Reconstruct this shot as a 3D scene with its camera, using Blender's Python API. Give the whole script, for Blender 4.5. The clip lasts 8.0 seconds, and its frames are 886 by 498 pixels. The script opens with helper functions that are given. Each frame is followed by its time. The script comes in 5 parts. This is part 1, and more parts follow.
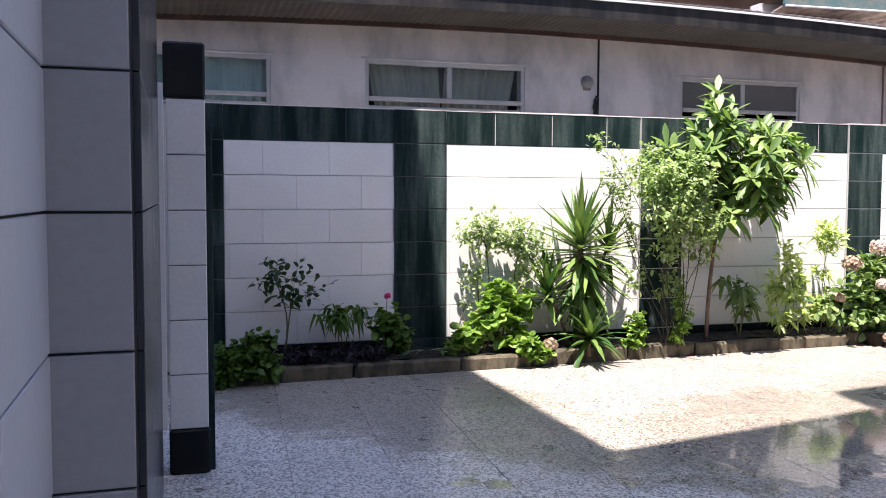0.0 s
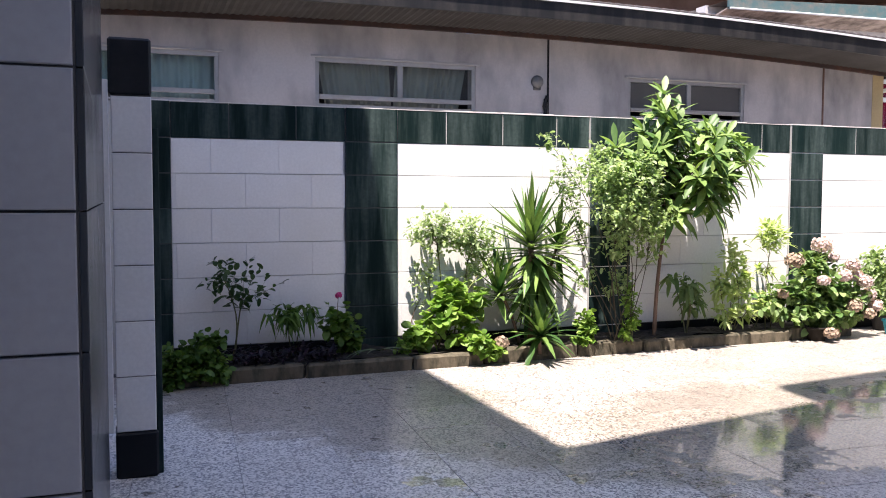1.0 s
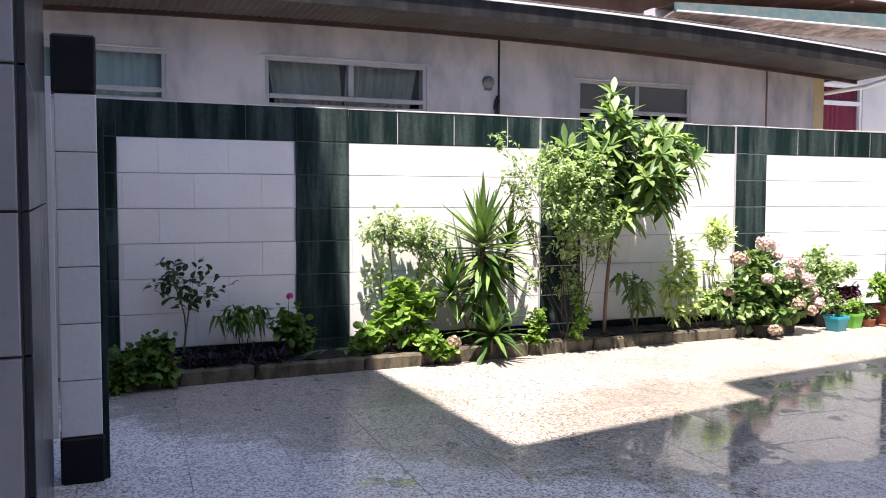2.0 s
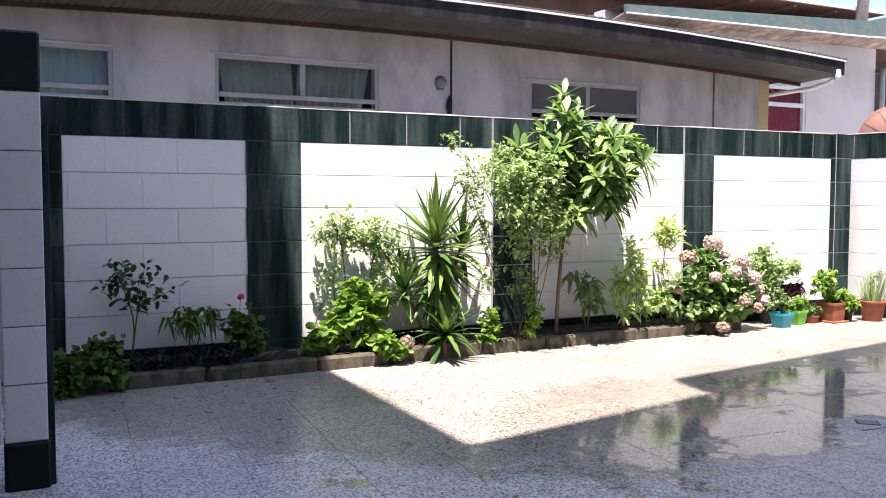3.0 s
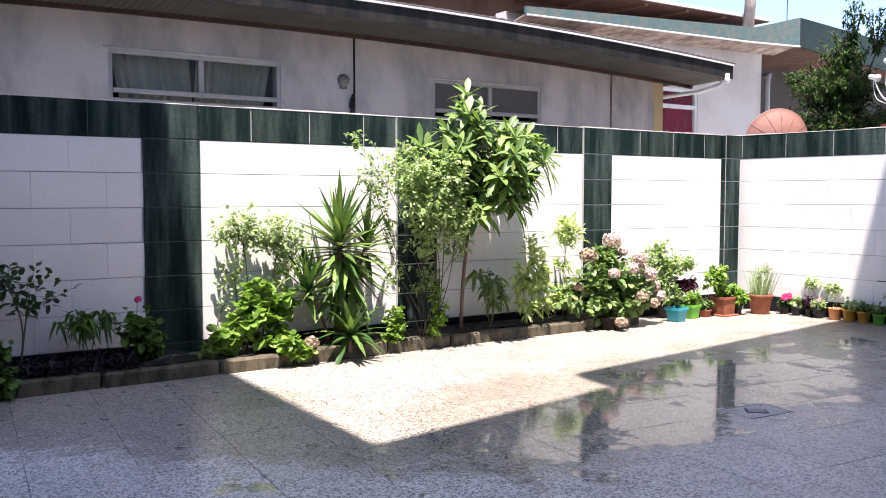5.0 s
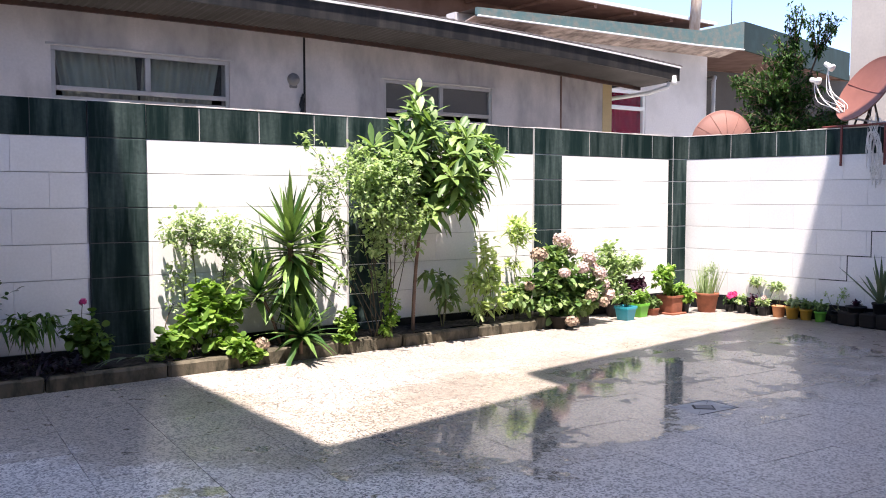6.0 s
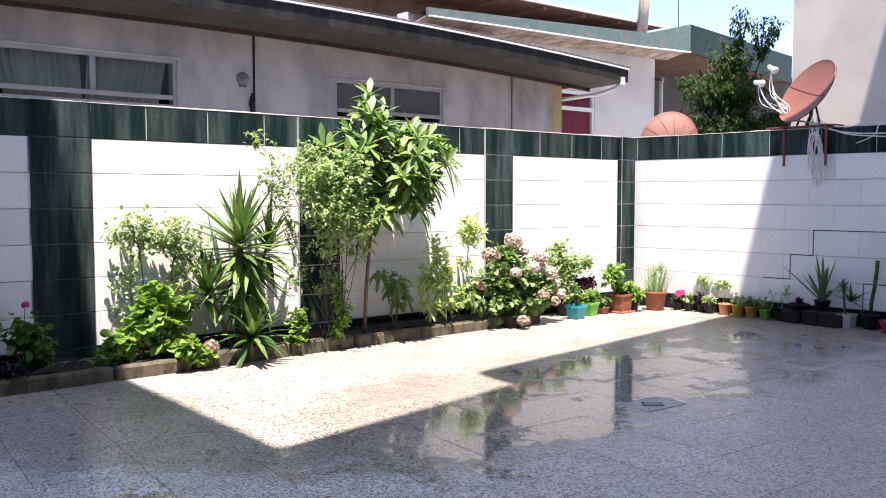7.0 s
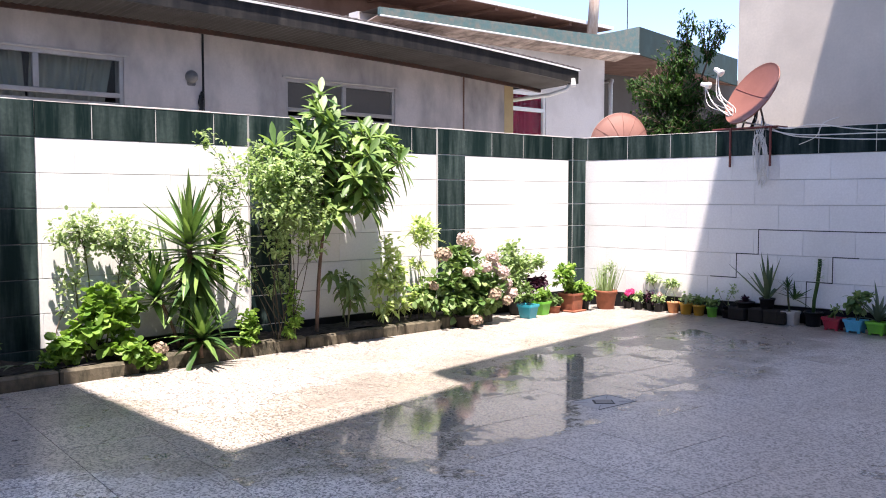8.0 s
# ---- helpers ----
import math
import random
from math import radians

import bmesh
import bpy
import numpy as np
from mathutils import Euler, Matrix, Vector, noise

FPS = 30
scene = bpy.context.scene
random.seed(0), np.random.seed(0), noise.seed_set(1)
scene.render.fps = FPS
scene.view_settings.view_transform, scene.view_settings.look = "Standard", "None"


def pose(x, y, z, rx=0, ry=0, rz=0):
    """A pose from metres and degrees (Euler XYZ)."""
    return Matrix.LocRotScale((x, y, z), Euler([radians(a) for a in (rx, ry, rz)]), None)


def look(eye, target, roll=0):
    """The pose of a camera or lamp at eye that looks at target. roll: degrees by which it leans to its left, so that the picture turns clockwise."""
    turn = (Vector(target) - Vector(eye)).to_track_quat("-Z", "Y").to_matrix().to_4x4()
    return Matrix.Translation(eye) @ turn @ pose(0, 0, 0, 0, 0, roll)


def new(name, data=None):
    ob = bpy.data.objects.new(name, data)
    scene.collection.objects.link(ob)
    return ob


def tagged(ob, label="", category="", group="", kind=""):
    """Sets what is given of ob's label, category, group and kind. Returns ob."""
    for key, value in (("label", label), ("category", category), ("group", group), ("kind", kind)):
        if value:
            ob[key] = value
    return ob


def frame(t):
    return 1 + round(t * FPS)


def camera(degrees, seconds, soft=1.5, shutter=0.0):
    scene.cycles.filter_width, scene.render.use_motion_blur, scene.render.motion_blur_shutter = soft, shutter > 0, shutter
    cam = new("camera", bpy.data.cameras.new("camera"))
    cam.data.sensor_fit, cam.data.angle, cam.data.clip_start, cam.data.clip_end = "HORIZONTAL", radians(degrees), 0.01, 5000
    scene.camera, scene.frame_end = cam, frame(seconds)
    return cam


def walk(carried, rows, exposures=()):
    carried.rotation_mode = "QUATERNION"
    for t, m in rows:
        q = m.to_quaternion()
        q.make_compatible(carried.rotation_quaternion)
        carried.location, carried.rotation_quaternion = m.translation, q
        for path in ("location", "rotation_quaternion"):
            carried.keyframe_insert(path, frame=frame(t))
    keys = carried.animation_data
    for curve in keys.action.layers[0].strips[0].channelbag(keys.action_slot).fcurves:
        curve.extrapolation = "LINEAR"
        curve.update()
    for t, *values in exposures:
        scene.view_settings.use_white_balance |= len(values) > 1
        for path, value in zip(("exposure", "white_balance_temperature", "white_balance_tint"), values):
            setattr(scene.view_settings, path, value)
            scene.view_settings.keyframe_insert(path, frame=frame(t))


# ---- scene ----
from itertools import product

# ---- camera: turns on its spot at eye height ----
cam = camera(53.6, 8.0, soft=1.0)
TURN = [
    (0.0, -17.27, -3.34, -0.16), (0.5, -18.87, -3.39, -0.15), (1.0, -20.45, -3.41, -0.15), (1.5, -22.04, -3.41, -0.15),
    (3.0, -26.68, -3.42, -0.12), (3.5, -28.22, -3.44, -0.09), (4.0, -29.79, -3.46, -0.07), (4.5, -31.35, -3.47, -0.05),
    (6.0, -36.09, -3.46, -0.04), (6.5, -37.66, -3.45, -0.02), (7.0, -39.24, -3.45, -0.01), (7.5, -40.81, -3.46, -0.01),
    (8.0, -42.35, -3.45, -0.02),
]
walk(cam, [(t, pose(0, 0, 1.5, 90 + pitch, roll, yaw)) for t, yaw, pitch, roll in TURN])
scene.view_settings.use_white_balance = True
scene.view_settings.white_balance_temperature, scene.view_settings.white_balance_tint = 6680, 19

# ---- daylight: high summer sun and clear sky ----
SUN = Vector((-0.15, -0.25, 1.0)).normalized()
world = bpy.data.worlds.new("sky")
scene.world = world
world.use_nodes = True
wn = world.node_tree.nodes
sky = wn.new("ShaderNodeTexSky")
sky.sky_type, sky.sun_disc = "NISHITA", False
sky.sun_elevation, sky.sun_rotation = math.asin(SUN.z), math.atan2(SUN.x, SUN.y)
sky.air_density, sky.dust_density, sky.ozone_density = 0.6, 0.0, 1.5
world.node_tree.links.new(sky.outputs[0], wn["Background"].inputs[0])
wn["Background"].inputs[1].default_value = 0.135
sun = new("sun", bpy.data.lights.new("sun", "SUN"))
sun.data.energy, sun.data.angle, sun.data.color = 5.0, radians(0.4), (1.0, 0.95, 0.88)
sun.matrix_world = look(SUN * 30, (0, 0, 0))
scene.view_settings.exposure = 1.77

# ---- materials ----
def nodes_of(m):
    m.use_nodes = True
    return m.node_tree.nodes, m.node_tree.links, m.node_tree.nodes["Principled BSDF"]


def noise_at(n, l, pos, scale, detail=4, rough=0.55, stretch=None):
    """A noise texture in world metres; stretch squeezes the pattern along an axis."""
    if stretch:
        mp = n.new("ShaderNodeMapping")
        mp.inputs["Scale"].default_value = stretch
        l.new(pos, mp.inputs[0])
        pos = mp.outputs[0]
    t = n.new("ShaderNodeTexNoise")
    t.inputs["Scale"].default_value, t.inputs["Detail"].default_value, t.inputs["Roughness"].default_value = scale, detail, rough
    l.new(pos, t.inputs["Vector"])
    return t.outputs["Fac"]


def ramp(n, l, fac, lo, hi, a=0.0, b=1.0):
    r = n.new("ShaderNodeMapRange")
    r.inputs[1].default_value, r.inputs[2].default_value, r.inputs[3].default_value, r.inputs[4].default_value = lo, hi, a, b
    l.new(fac, r.inputs[0])
    return r.outputs[0]


def mix(n, l, fac, a, b, blend="MIX"):
    m = n.new("ShaderNodeMix")
    m.data_type, m.blend_type = "RGBA", blend
    for sock, v in ((m.inputs[0], fac), (m.inputs[6], a), (m.inputs[7], b)):
        if isinstance(v, (int, float)):
            sock.default_value = v
        elif isinstance(v, tuple):
            sock.default_value = (*v, 1)
        else:
            l.new(v, sock)
    return m.outputs[2]


def surface(name, col, stain, rough=0.6, patch=1.2, grain=60, amount=0.5, bump=0.15, metal=0.0, vary=0.0, streak=None, island=False, spec=0.5, coat=0.0):
    """A worn surface: base colour, broad stains, fine grain, roughness that varies and fine relief."""
    m = bpy.data.materials.new(name)
    n, l, p = nodes_of(m)
    pos = n.new("ShaderNodeNewGeometry").outputs["Position"]
    broad = noise_at(n, l, pos, patch, 5, 0.6, streak)
    fine = noise_at(n, l, pos, grain, 3)
    c = mix(n, l, ramp(n, l, broad, 0.42, 0.68, 0, amount), col, stain)
    c = mix(n, l, ramp(n, l, fine, 0.3, 0.7, 0, 0.35), c, tuple(v * 0.72 for v in col))
    if vary:
        src = n.new("ShaderNodeNewGeometry").outputs["Random Per Island"] if island else n.new("ShaderNodeObjectInfo").outputs["Random"]
        hsv = n.new("ShaderNodeHueSaturation")
        l.new(ramp(n, l, src, 0, 1, 1 - vary, 1 + vary), hsv.inputs["Value"])
        l.new(c, hsv.inputs["Color"])
        c = hsv.outputs[0]
    l.new(c, p.inputs["Base Color"])
    l.new(ramp(n, l, broad, 0.3, 0.7, rough * 0.85, min(1, rough * 1.15)), p.inputs["Roughness"])
    p.inputs["Metallic"].default_value = metal
    p.inputs["Specular IOR Level"].default_value = spec
    p.inputs["Coat Weight"].default_value = coat
    p.inputs["Coat Roughness"].default_value = 0.05
    if bump:
        b = n.new("ShaderNodeBump")
        b.inputs["Strength"].default_value, b.inputs["Distance"].default_value = bump, 0.004
        l.new(fine, b.inputs["Height"])
        l.new(b.outputs[0], p.inputs["Normal"])
    return m


def calc(n, l, op, a, b):
    m = n.new("ShaderNodeMath")
    m.operation = op
    for sock, v in ((m.inputs[0], a), (m.inputs[1], b)):
        if isinstance(v, (int, float)):
            sock.default_value = v
        else:
            l.new(v, sock)
    return m.outputs[0]


def terrazzo(name):
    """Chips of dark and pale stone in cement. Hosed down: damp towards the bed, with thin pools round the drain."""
    m = bpy.data.materials.new(name)
    n, l, p = nodes_of(m)
    pos = n.new("ShaderNodeNewGeometry").outputs["Position"]
    tint = n.new("ShaderNodeObjectInfo").outputs["Random"]
    layers = []
    for scale in (82, 170):
        v = n.new("ShaderNodeTexVoronoi")
        v.inputs["Scale"].default_value = scale
        l.new(pos, v.inputs["Vector"])
        chip = n.new("ShaderNodeRGBToBW")
        l.new(v.outputs["Color"], chip.inputs[0])
        layers.append(chip.outputs[0])
    both = calc(n, l, "ADD", calc(n, l, "MULTIPLY", layers[0], 0.68), calc(n, l, "MULTIPLY", layers[1], 0.32))
    tone = n.new("ShaderNodeValToRGB")
    e = tone.color_ramp.elements
    e[0].position, e[0].color = 0.33, (0.045, 0.044, 0.045, 1)
    e[1].position, e[1].color = 0.61, (0.80, 0.76, 0.71, 1)
    mid = tone.color_ramp.elements.new(0.45)
    mid.color = (0.45, 0.42, 0.39, 1)
    l.new(both, tone.inputs[0])
    dirt = noise_at(n, l, pos, 0.9, 5, 0.62)
    c = mix(n, l, ramp(n, l, dirt, 0.42, 0.72, 0, 0.25), tone.outputs[0], (0.36, 0.28, 0.20))
    hsv = n.new("ShaderNodeHueSaturation")
    l.new(ramp(n, l, tint, 0, 1, 0.86, 1.1), hsv.inputs["Value"])
    l.new(c, hsv.inputs["Color"])
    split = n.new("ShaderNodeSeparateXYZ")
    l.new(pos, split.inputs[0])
    # paler colour by the gate post, standing in for brighter skylight there
    skylight_pale = ramp(n, l, calc(n, l, "ADD", split.outputs[0], calc(n, l, "MULTIPLY", dirt, 2.0)), 4.3, 2.2, 0.0, 0.4)
    paved = mix(n, l, skylight_pale, hsv.outputs[0], mix(n, l, 0.5, hsv.outputs[0], (0.95, 0.95, 0.95)))
    # chips blended towards one grey-brown over the open court
    flatten = ramp(n, l, calc(n, l, "ADD", split.outputs[0], calc(n, l, "MULTIPLY", dirt, 2.0)), 2.8, 5.0, 0.0, 0.55)
    paved = mix(n, l, flatten, paved, (0.32, 0.288, 0.262))
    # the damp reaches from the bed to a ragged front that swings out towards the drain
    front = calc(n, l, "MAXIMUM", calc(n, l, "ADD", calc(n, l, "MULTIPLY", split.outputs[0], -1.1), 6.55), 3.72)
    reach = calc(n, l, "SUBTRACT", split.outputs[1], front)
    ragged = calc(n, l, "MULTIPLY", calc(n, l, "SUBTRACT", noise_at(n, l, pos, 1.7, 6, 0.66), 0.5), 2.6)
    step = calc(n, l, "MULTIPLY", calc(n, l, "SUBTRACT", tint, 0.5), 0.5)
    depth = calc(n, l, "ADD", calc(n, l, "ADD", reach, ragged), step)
    # less damp over the sun-dried patch, its brightness also put into the colour
    sun_patch_edge = calc(n, l, "ADD", calc(n, l, "MULTIPLY", split.outputs[0], 0.12), calc(n, l, "ADD", 5.2, calc(n, l, "MAXIMUM", calc(n, l, "MULTIPLY", calc(n, l, "SUBTRACT", 2.9, split.outputs[0]), 3.0), 0.0)))
    damp_off_sun = ramp(n, l, calc(n, l, "ADD", calc(n, l, "SUBTRACT", sun_patch_edge, split.outputs[1]), ragged), -0.2, 0.3, 0.6, 1.0)
    damp = calc(n, l, "MULTIPLY", ramp(n, l, depth, -0.12, 0.2), damp_off_sun)
    # pools: smooth water over the chips, broken by drier islands
    spread = n.new("ShaderNodeMapping")
    spread.vector_type = "TEXTURE"
    spread.inputs["Location"].default_value, spread.inputs["Rotation"].default_value, spread.inputs["Scale"].default_value = (5.6, 4.6, 0), (0, 0, radians(6)), (4.3, 1.15, 50)
    l.new(pos, spread.inputs[0])
    away = n.new("ShaderNodeVectorMath")
    away.operation = "LENGTH"
    l.new(spread.outputs[0], away.inputs[0])
    level = calc(n, l, "ADD", ramp(n, l, away.outputs["Value"], 0.4, 1.2, 0.07, -0.2), noise_at(n, l, pos, 1.7, 7, 0.72))
    pool = ramp(n, l, calc(n, l, "ADD", level, calc(n, l, "MULTIPLY", step, 0.24)), 0.486, 0.508)
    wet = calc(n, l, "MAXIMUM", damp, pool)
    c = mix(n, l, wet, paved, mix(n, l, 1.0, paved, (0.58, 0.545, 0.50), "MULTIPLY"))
    l.new(c, p.inputs["Base Color"])
    film = noise_at(n, l, pos, 5, 3)
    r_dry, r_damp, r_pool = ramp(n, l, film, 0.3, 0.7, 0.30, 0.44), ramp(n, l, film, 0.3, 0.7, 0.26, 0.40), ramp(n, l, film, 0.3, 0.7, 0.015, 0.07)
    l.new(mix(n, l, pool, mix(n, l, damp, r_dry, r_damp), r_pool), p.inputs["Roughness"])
    b = n.new("ShaderNodeBump")
    b.inputs["Distance"].default_value = 0.002
    l.new(ramp(n, l, pool, 0, 1, 0.3, 0.06), b.inputs["Strength"])
    l.new(noise_at(n, l, pos, 90, 3), b.inputs["Height"])
    l.new(b.outputs[0], p.inputs["Normal"])
    return m


def glass(name, tint, rough=0.02, shine_amount=0.03):
    m = bpy.data.materials.new(name)
    n, l, p = nodes_of(m)
    clear, shine, both = n.new("ShaderNodeBsdfTransparent"), n.new("ShaderNodeBsdfGlossy"), n.new("ShaderNodeMixShader")
    clear.inputs[0].default_value, shine.inputs["Roughness"].default_value, both.inputs[0].default_value = (*tint, 1), rough, shine_amount
    l.new(clear.outputs[0], both.inputs[1])
    l.new(shine.outputs[0], both.inputs[2])
    l.new(both.outputs[0], n["Material Output"].inputs["Surface"])
    return m


WHITE = surface("white_stone", (0.765, 0.76, 0.745), (0.62, 0.60, 0.56), 0.5, 1.6, 45, 0.35, 0.04, vary=0.03)
GREEN = surface("green_stone", (0.010, 0.021, 0.020), (0.105, 0.142, 0.132), 0.3, 1.9, 30, 0.6, 0.03, vary=0.22, streak=(4, 4, 0.4), spec=0.03)
POLISHED = surface("polished_dark_stone", (0.020, 0.025, 0.030), (0.035, 0.042, 0.05), 0.24, 2, 30, 0.4, 0.01, vary=0.1, spec=0.6)
GROUT = surface("grout", (0.54, 0.535, 0.52), (0.38, 0.37, 0.36), 0.9, 3, 80)
DARK_GROUT = surface("dark_grout", (0.07, 0.07, 0.07), (0.04, 0.04, 0.04), 0.9, 3, 80)
CAP = surface("pale_cap_stone", (0.62, 0.58, 0.54), (0.42, 0.38, 0.34), 0.7, 4, 60)
BASE = surface("black_base_stone", (0.008, 0.009, 0.011), (0.03, 0.03, 0.03), 0.35, 3, 40, spec=0.2)
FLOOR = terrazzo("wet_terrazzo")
CONCRETE = surface("weathered_concrete", (0.105, 0.086, 0.055), (0.016, 0.017, 0.008), 0.85, 7.5, 45, 1.0, 0.9, streak=(1.6, 1.6, 0.6))
SOIL = surface("dark_soil", (0.014, 0.010, 0.008), (0.009, 0.007, 0.006), 0.95, 5, 40, 0.6, 0.8)
PLASTER = surface("old_grey_plaster", (0.56, 0.51, 0.48), (0.24, 0.228, 0.225), 0.85, 1.1, 35, 1.0, 0.3, streak=(1.4, 1.4, 0.7))
OCHRE = surface("ochre_plaster", (0.55, 0.42, 0.22), (0.4, 0.3, 0.18), 0.85, 2, 40)
PALE = surface("pale_plaster", (0.66, 0.62, 0.60), (0.42, 0.39, 0.37), 0.85, 0.7, 30, 0.8, 0.25)
WARM_WALL = surface("warm_white_plaster", (0.54, 0.485, 0.42), (0.34, 0.30, 0.27), 0.85, 0.45, 30, 0.85, 0.25)
# side wing under the far roof: its shade is put into this colour
EAVE_SHADE_WALL = surface("roof_shaded_plaster", (0.032, 0.027, 0.025), (0.02, 0.018, 0.017), 0.9, 0.9, 30)
SOFFIT = surface("ribbed_soffit_metal", (0.062, 0.056, 0.052), (0.033, 0.029, 0.026), 0.65, 1.5, 40, 0.6, spec=0.25)
FROSTED = surface("dusty_grey_glass", (0.105, 0.10, 0.09), (0.075, 0.07, 0.065), 0.3, 1.6, 40, 0.6, 0.02)
FASCIA = surface("dark_fascia_metal", (0.014, 0.014, 0.015), (0.055, 0.05, 0.045), 0.5, 1.8, 40, 0.7, 0.1, streak=(3, 3, 0.4), spec=0.18)
EDGE = surface("bright_drip_edge", (0.72, 0.72, 0.72), (0.45, 0.43, 0.42), 0.4, 3, 40)
ROOFING = surface("grey_roof_sheet", (0.12, 0.105, 0.10), (0.07, 0.055, 0.05), 0.6, 1.5, 30)
TEAL_SHEET = surface("teal_roof_flashing", (0.085, 0.15, 0.15), (0.23, 0.185, 0.15), 0.6, 5.5, 25, 0.7, 0.1, streak=(1.2, 1.2, 1.6), spec=0.2)
FLUE = surface("rust_streaked_flue", (0.46, 0.40, 0.34), (0.20, 0.10, 0.06), 0.7, 3, 40, 0.9, 0.2, streak=(3, 3, 0.5))
RUST = surface("rusty_brown_board", (0.20, 0.11, 0.08), (0.10, 0.05, 0.035), 0.8, 2, 30, 0.7)
ALU = surface("dull_aluminium_frame", (0.40, 0.385, 0.365), (0.26, 0.245, 0.235), 0.45, 4, 50, metal=0.3)
GLASS = glass("window_glass", (0.86, 0.9, 0.9))
GLASS_CLEAR = glass("clear_glass", (0.95, 0.96, 0.96), 0.02, 0.008)
CURTAIN = surface("olive_curtain", (0.36, 0.35, 0.29), (0.2, 0.2, 0.17), 0.9, 3, 80)
MINT = surface("mint_curtain", (0.42, 0.52, 0.48), (0.3, 0.38, 0.35), 0.9, 3, 80)
CRIMSON = surface("crimson_curtain", (0.24, 0.003, 0.025), (0.07, 0.001, 0.007), 0.85, 3, 80, spec=0.05)
# dark room walls: the dimness indoors is put into the colour
DARKROOM = surface("room_gloom", (0.09, 0.085, 0.08), (0.06, 0.055, 0.05), 0.9, 2, 40)
IRON = surface("dark_iron", (0.05, 0.045, 0.04), (0.12, 0.07, 0.04), 0.6, 8, 60, 0.5, 0.2, metal=0.5)
CONCRETE_PALE = surface("pale_cement", (0.42, 0.40, 0.37), (0.28, 0.26, 0.24), 0.5, 3, 60, 0.6)
OXBLOOD = surface("oxblood_painted_steel", (0.16, 0.03, 0.025), (0.10, 0.03, 0.02), 0.5, 5, 50)
DISH = surface("faded_red_dish_paint", (0.205, 0.078, 0.056), (0.145, 0.052, 0.038), 0.55, 2.5, 50, 0.6, 0.05)
CABLE = surface("white_cable", (0.70, 0.68, 0.64), (0.5, 0.48, 0.45), 0.5, 8, 60)
PLASTIC = surface("white_plastic", (0.75, 0.74, 0.72), (0.6, 0.58, 0.55), 0.4, 6, 60)
# pier tile in two tones: skylit side paler, front darker, light in the colour
TILE_SIDE_LIT = surface("skylit_side_tile", (0.50, 0.525, 0.57), (0.42, 0.44, 0.48), 0.35, 1.5, 40, 0.4, 0.03, vary=0.03)
TILE_FRONT_DIM = surface("dimmer_front_tile", (0.30, 0.31, 0.335), (0.25, 0.26, 0.28), 0.35, 1.5, 40, 0.4, 0.03, vary=0.03)
BARK = surface("brown_bark", (0.16, 0.10, 0.07), (0.08, 0.05, 0.035), 0.9, 12, 70, 0.7, 0.5)
DARK_STEM = surface("dark_woody_stem", (0.06, 0.05, 0.03), (0.035, 0.025, 0.018), 0.85, 12, 70)
STEM = surface("green_brown_stem", (0.12, 0.12, 0.05), (0.09, 0.06, 0.03), 0.8, 12, 70)
DRY = surface("dry_brown_flower", (0.34, 0.25, 0.18), (0.2, 0.14, 0.1), 0.9, 30, 90, vary=0.2, island=True)


def leafy(name, col, young, glow=0.35, rough=0.45):
    """Leaf: green that differs leaf by leaf, a little light passing through."""
    m = bpy.data.materials.new(name)
    n, l, p = nodes_of(m)
    geo = n.new("ShaderNodeNewGeometry")
    both = n.new("ShaderNodeMath")
    l.new(geo.outputs["Random Per Island"], both.inputs[0])
    l.new(n.new("ShaderNodeObjectInfo").outputs["Random"], both.inputs[1])
    turn = n.new("ShaderNodeMath")
    turn.operation = "FRACT"
    l.new(both.outputs[0], turn.inputs[0])
    c = mix(n, l, turn.outputs[0], col, young)
    fine = noise_at(n, l, geo.outputs["Position"], 28, 3)
    c = mix(n, l, ramp(n, l, fine, 0.3, 0.75, 0, 0.4), c, tuple(v * 0.6 for v in col))
    l.new(c, p.inputs["Base Color"])
    p.inputs["Roughness"].default_value = rough
    p.inputs["Specular IOR Level"].default_value = 0.3
    t = n.new("ShaderNodeBsdfTranslucent")
    l.new(mix(n, l, 1.0, c, (1.12, 1.2, 0.7), "MULTIPLY"), t.inputs["Color"])
    s = n.new("ShaderNodeMixShader")
    s.inputs[0].default_value = glow
    l.new(p.outputs[0], s.inputs[1])
    l.new(t.outputs[0], s.inputs[2])
    l.new(s.outputs[0], n["Material Output"].inputs["Surface"])
    return m


LEAF = leafy("mid_green_leaf", (0.10, 0.175, 0.06), (0.27, 0.37, 0.15), 0.42)
LEAF_BRIGHT = leafy("bright_green_leaf", (0.11, 0.23, 0.035), (0.30, 0.44, 0.10), 0.45)
# bright leaf darkened for the shaded end of the bed, shade in the colour
LEAF_SHADE = leafy("shade_darkened_leaf", (0.055, 0.12, 0.015), (0.14, 0.24, 0.04), 0.3)
LEAF_PALE = leafy("pale_green_leaf", (0.27, 0.37, 0.18), (0.50, 0.58, 0.36), 0.47)
LEAF_LIME = leafy("lime_green_leaf", (0.36, 0.47, 0.17), (0.62, 0.69, 0.38), 0.5)
LEAF_HYD = leafy("hydrangea_leaf", (0.085, 0.18, 0.05), (0.30, 0.40, 0.16), 0.4)
LEAF_DARK = leafy("dark_green_leaf", (0.035, 0.075, 0.022), (0.06, 0.11, 0.03), 0.25, 0.35)
LEAF_LOQUAT = leafy("loquat_leaf", (0.06, 0.135, 0.03), (0.27, 0.385, 0.115), 0.3, 0.45)
LEAF_FAR = leafy("deep_green_leaf", (0.018, 0.05, 0.010), (0.055, 0.12, 0.025), 0.25, 0.85)
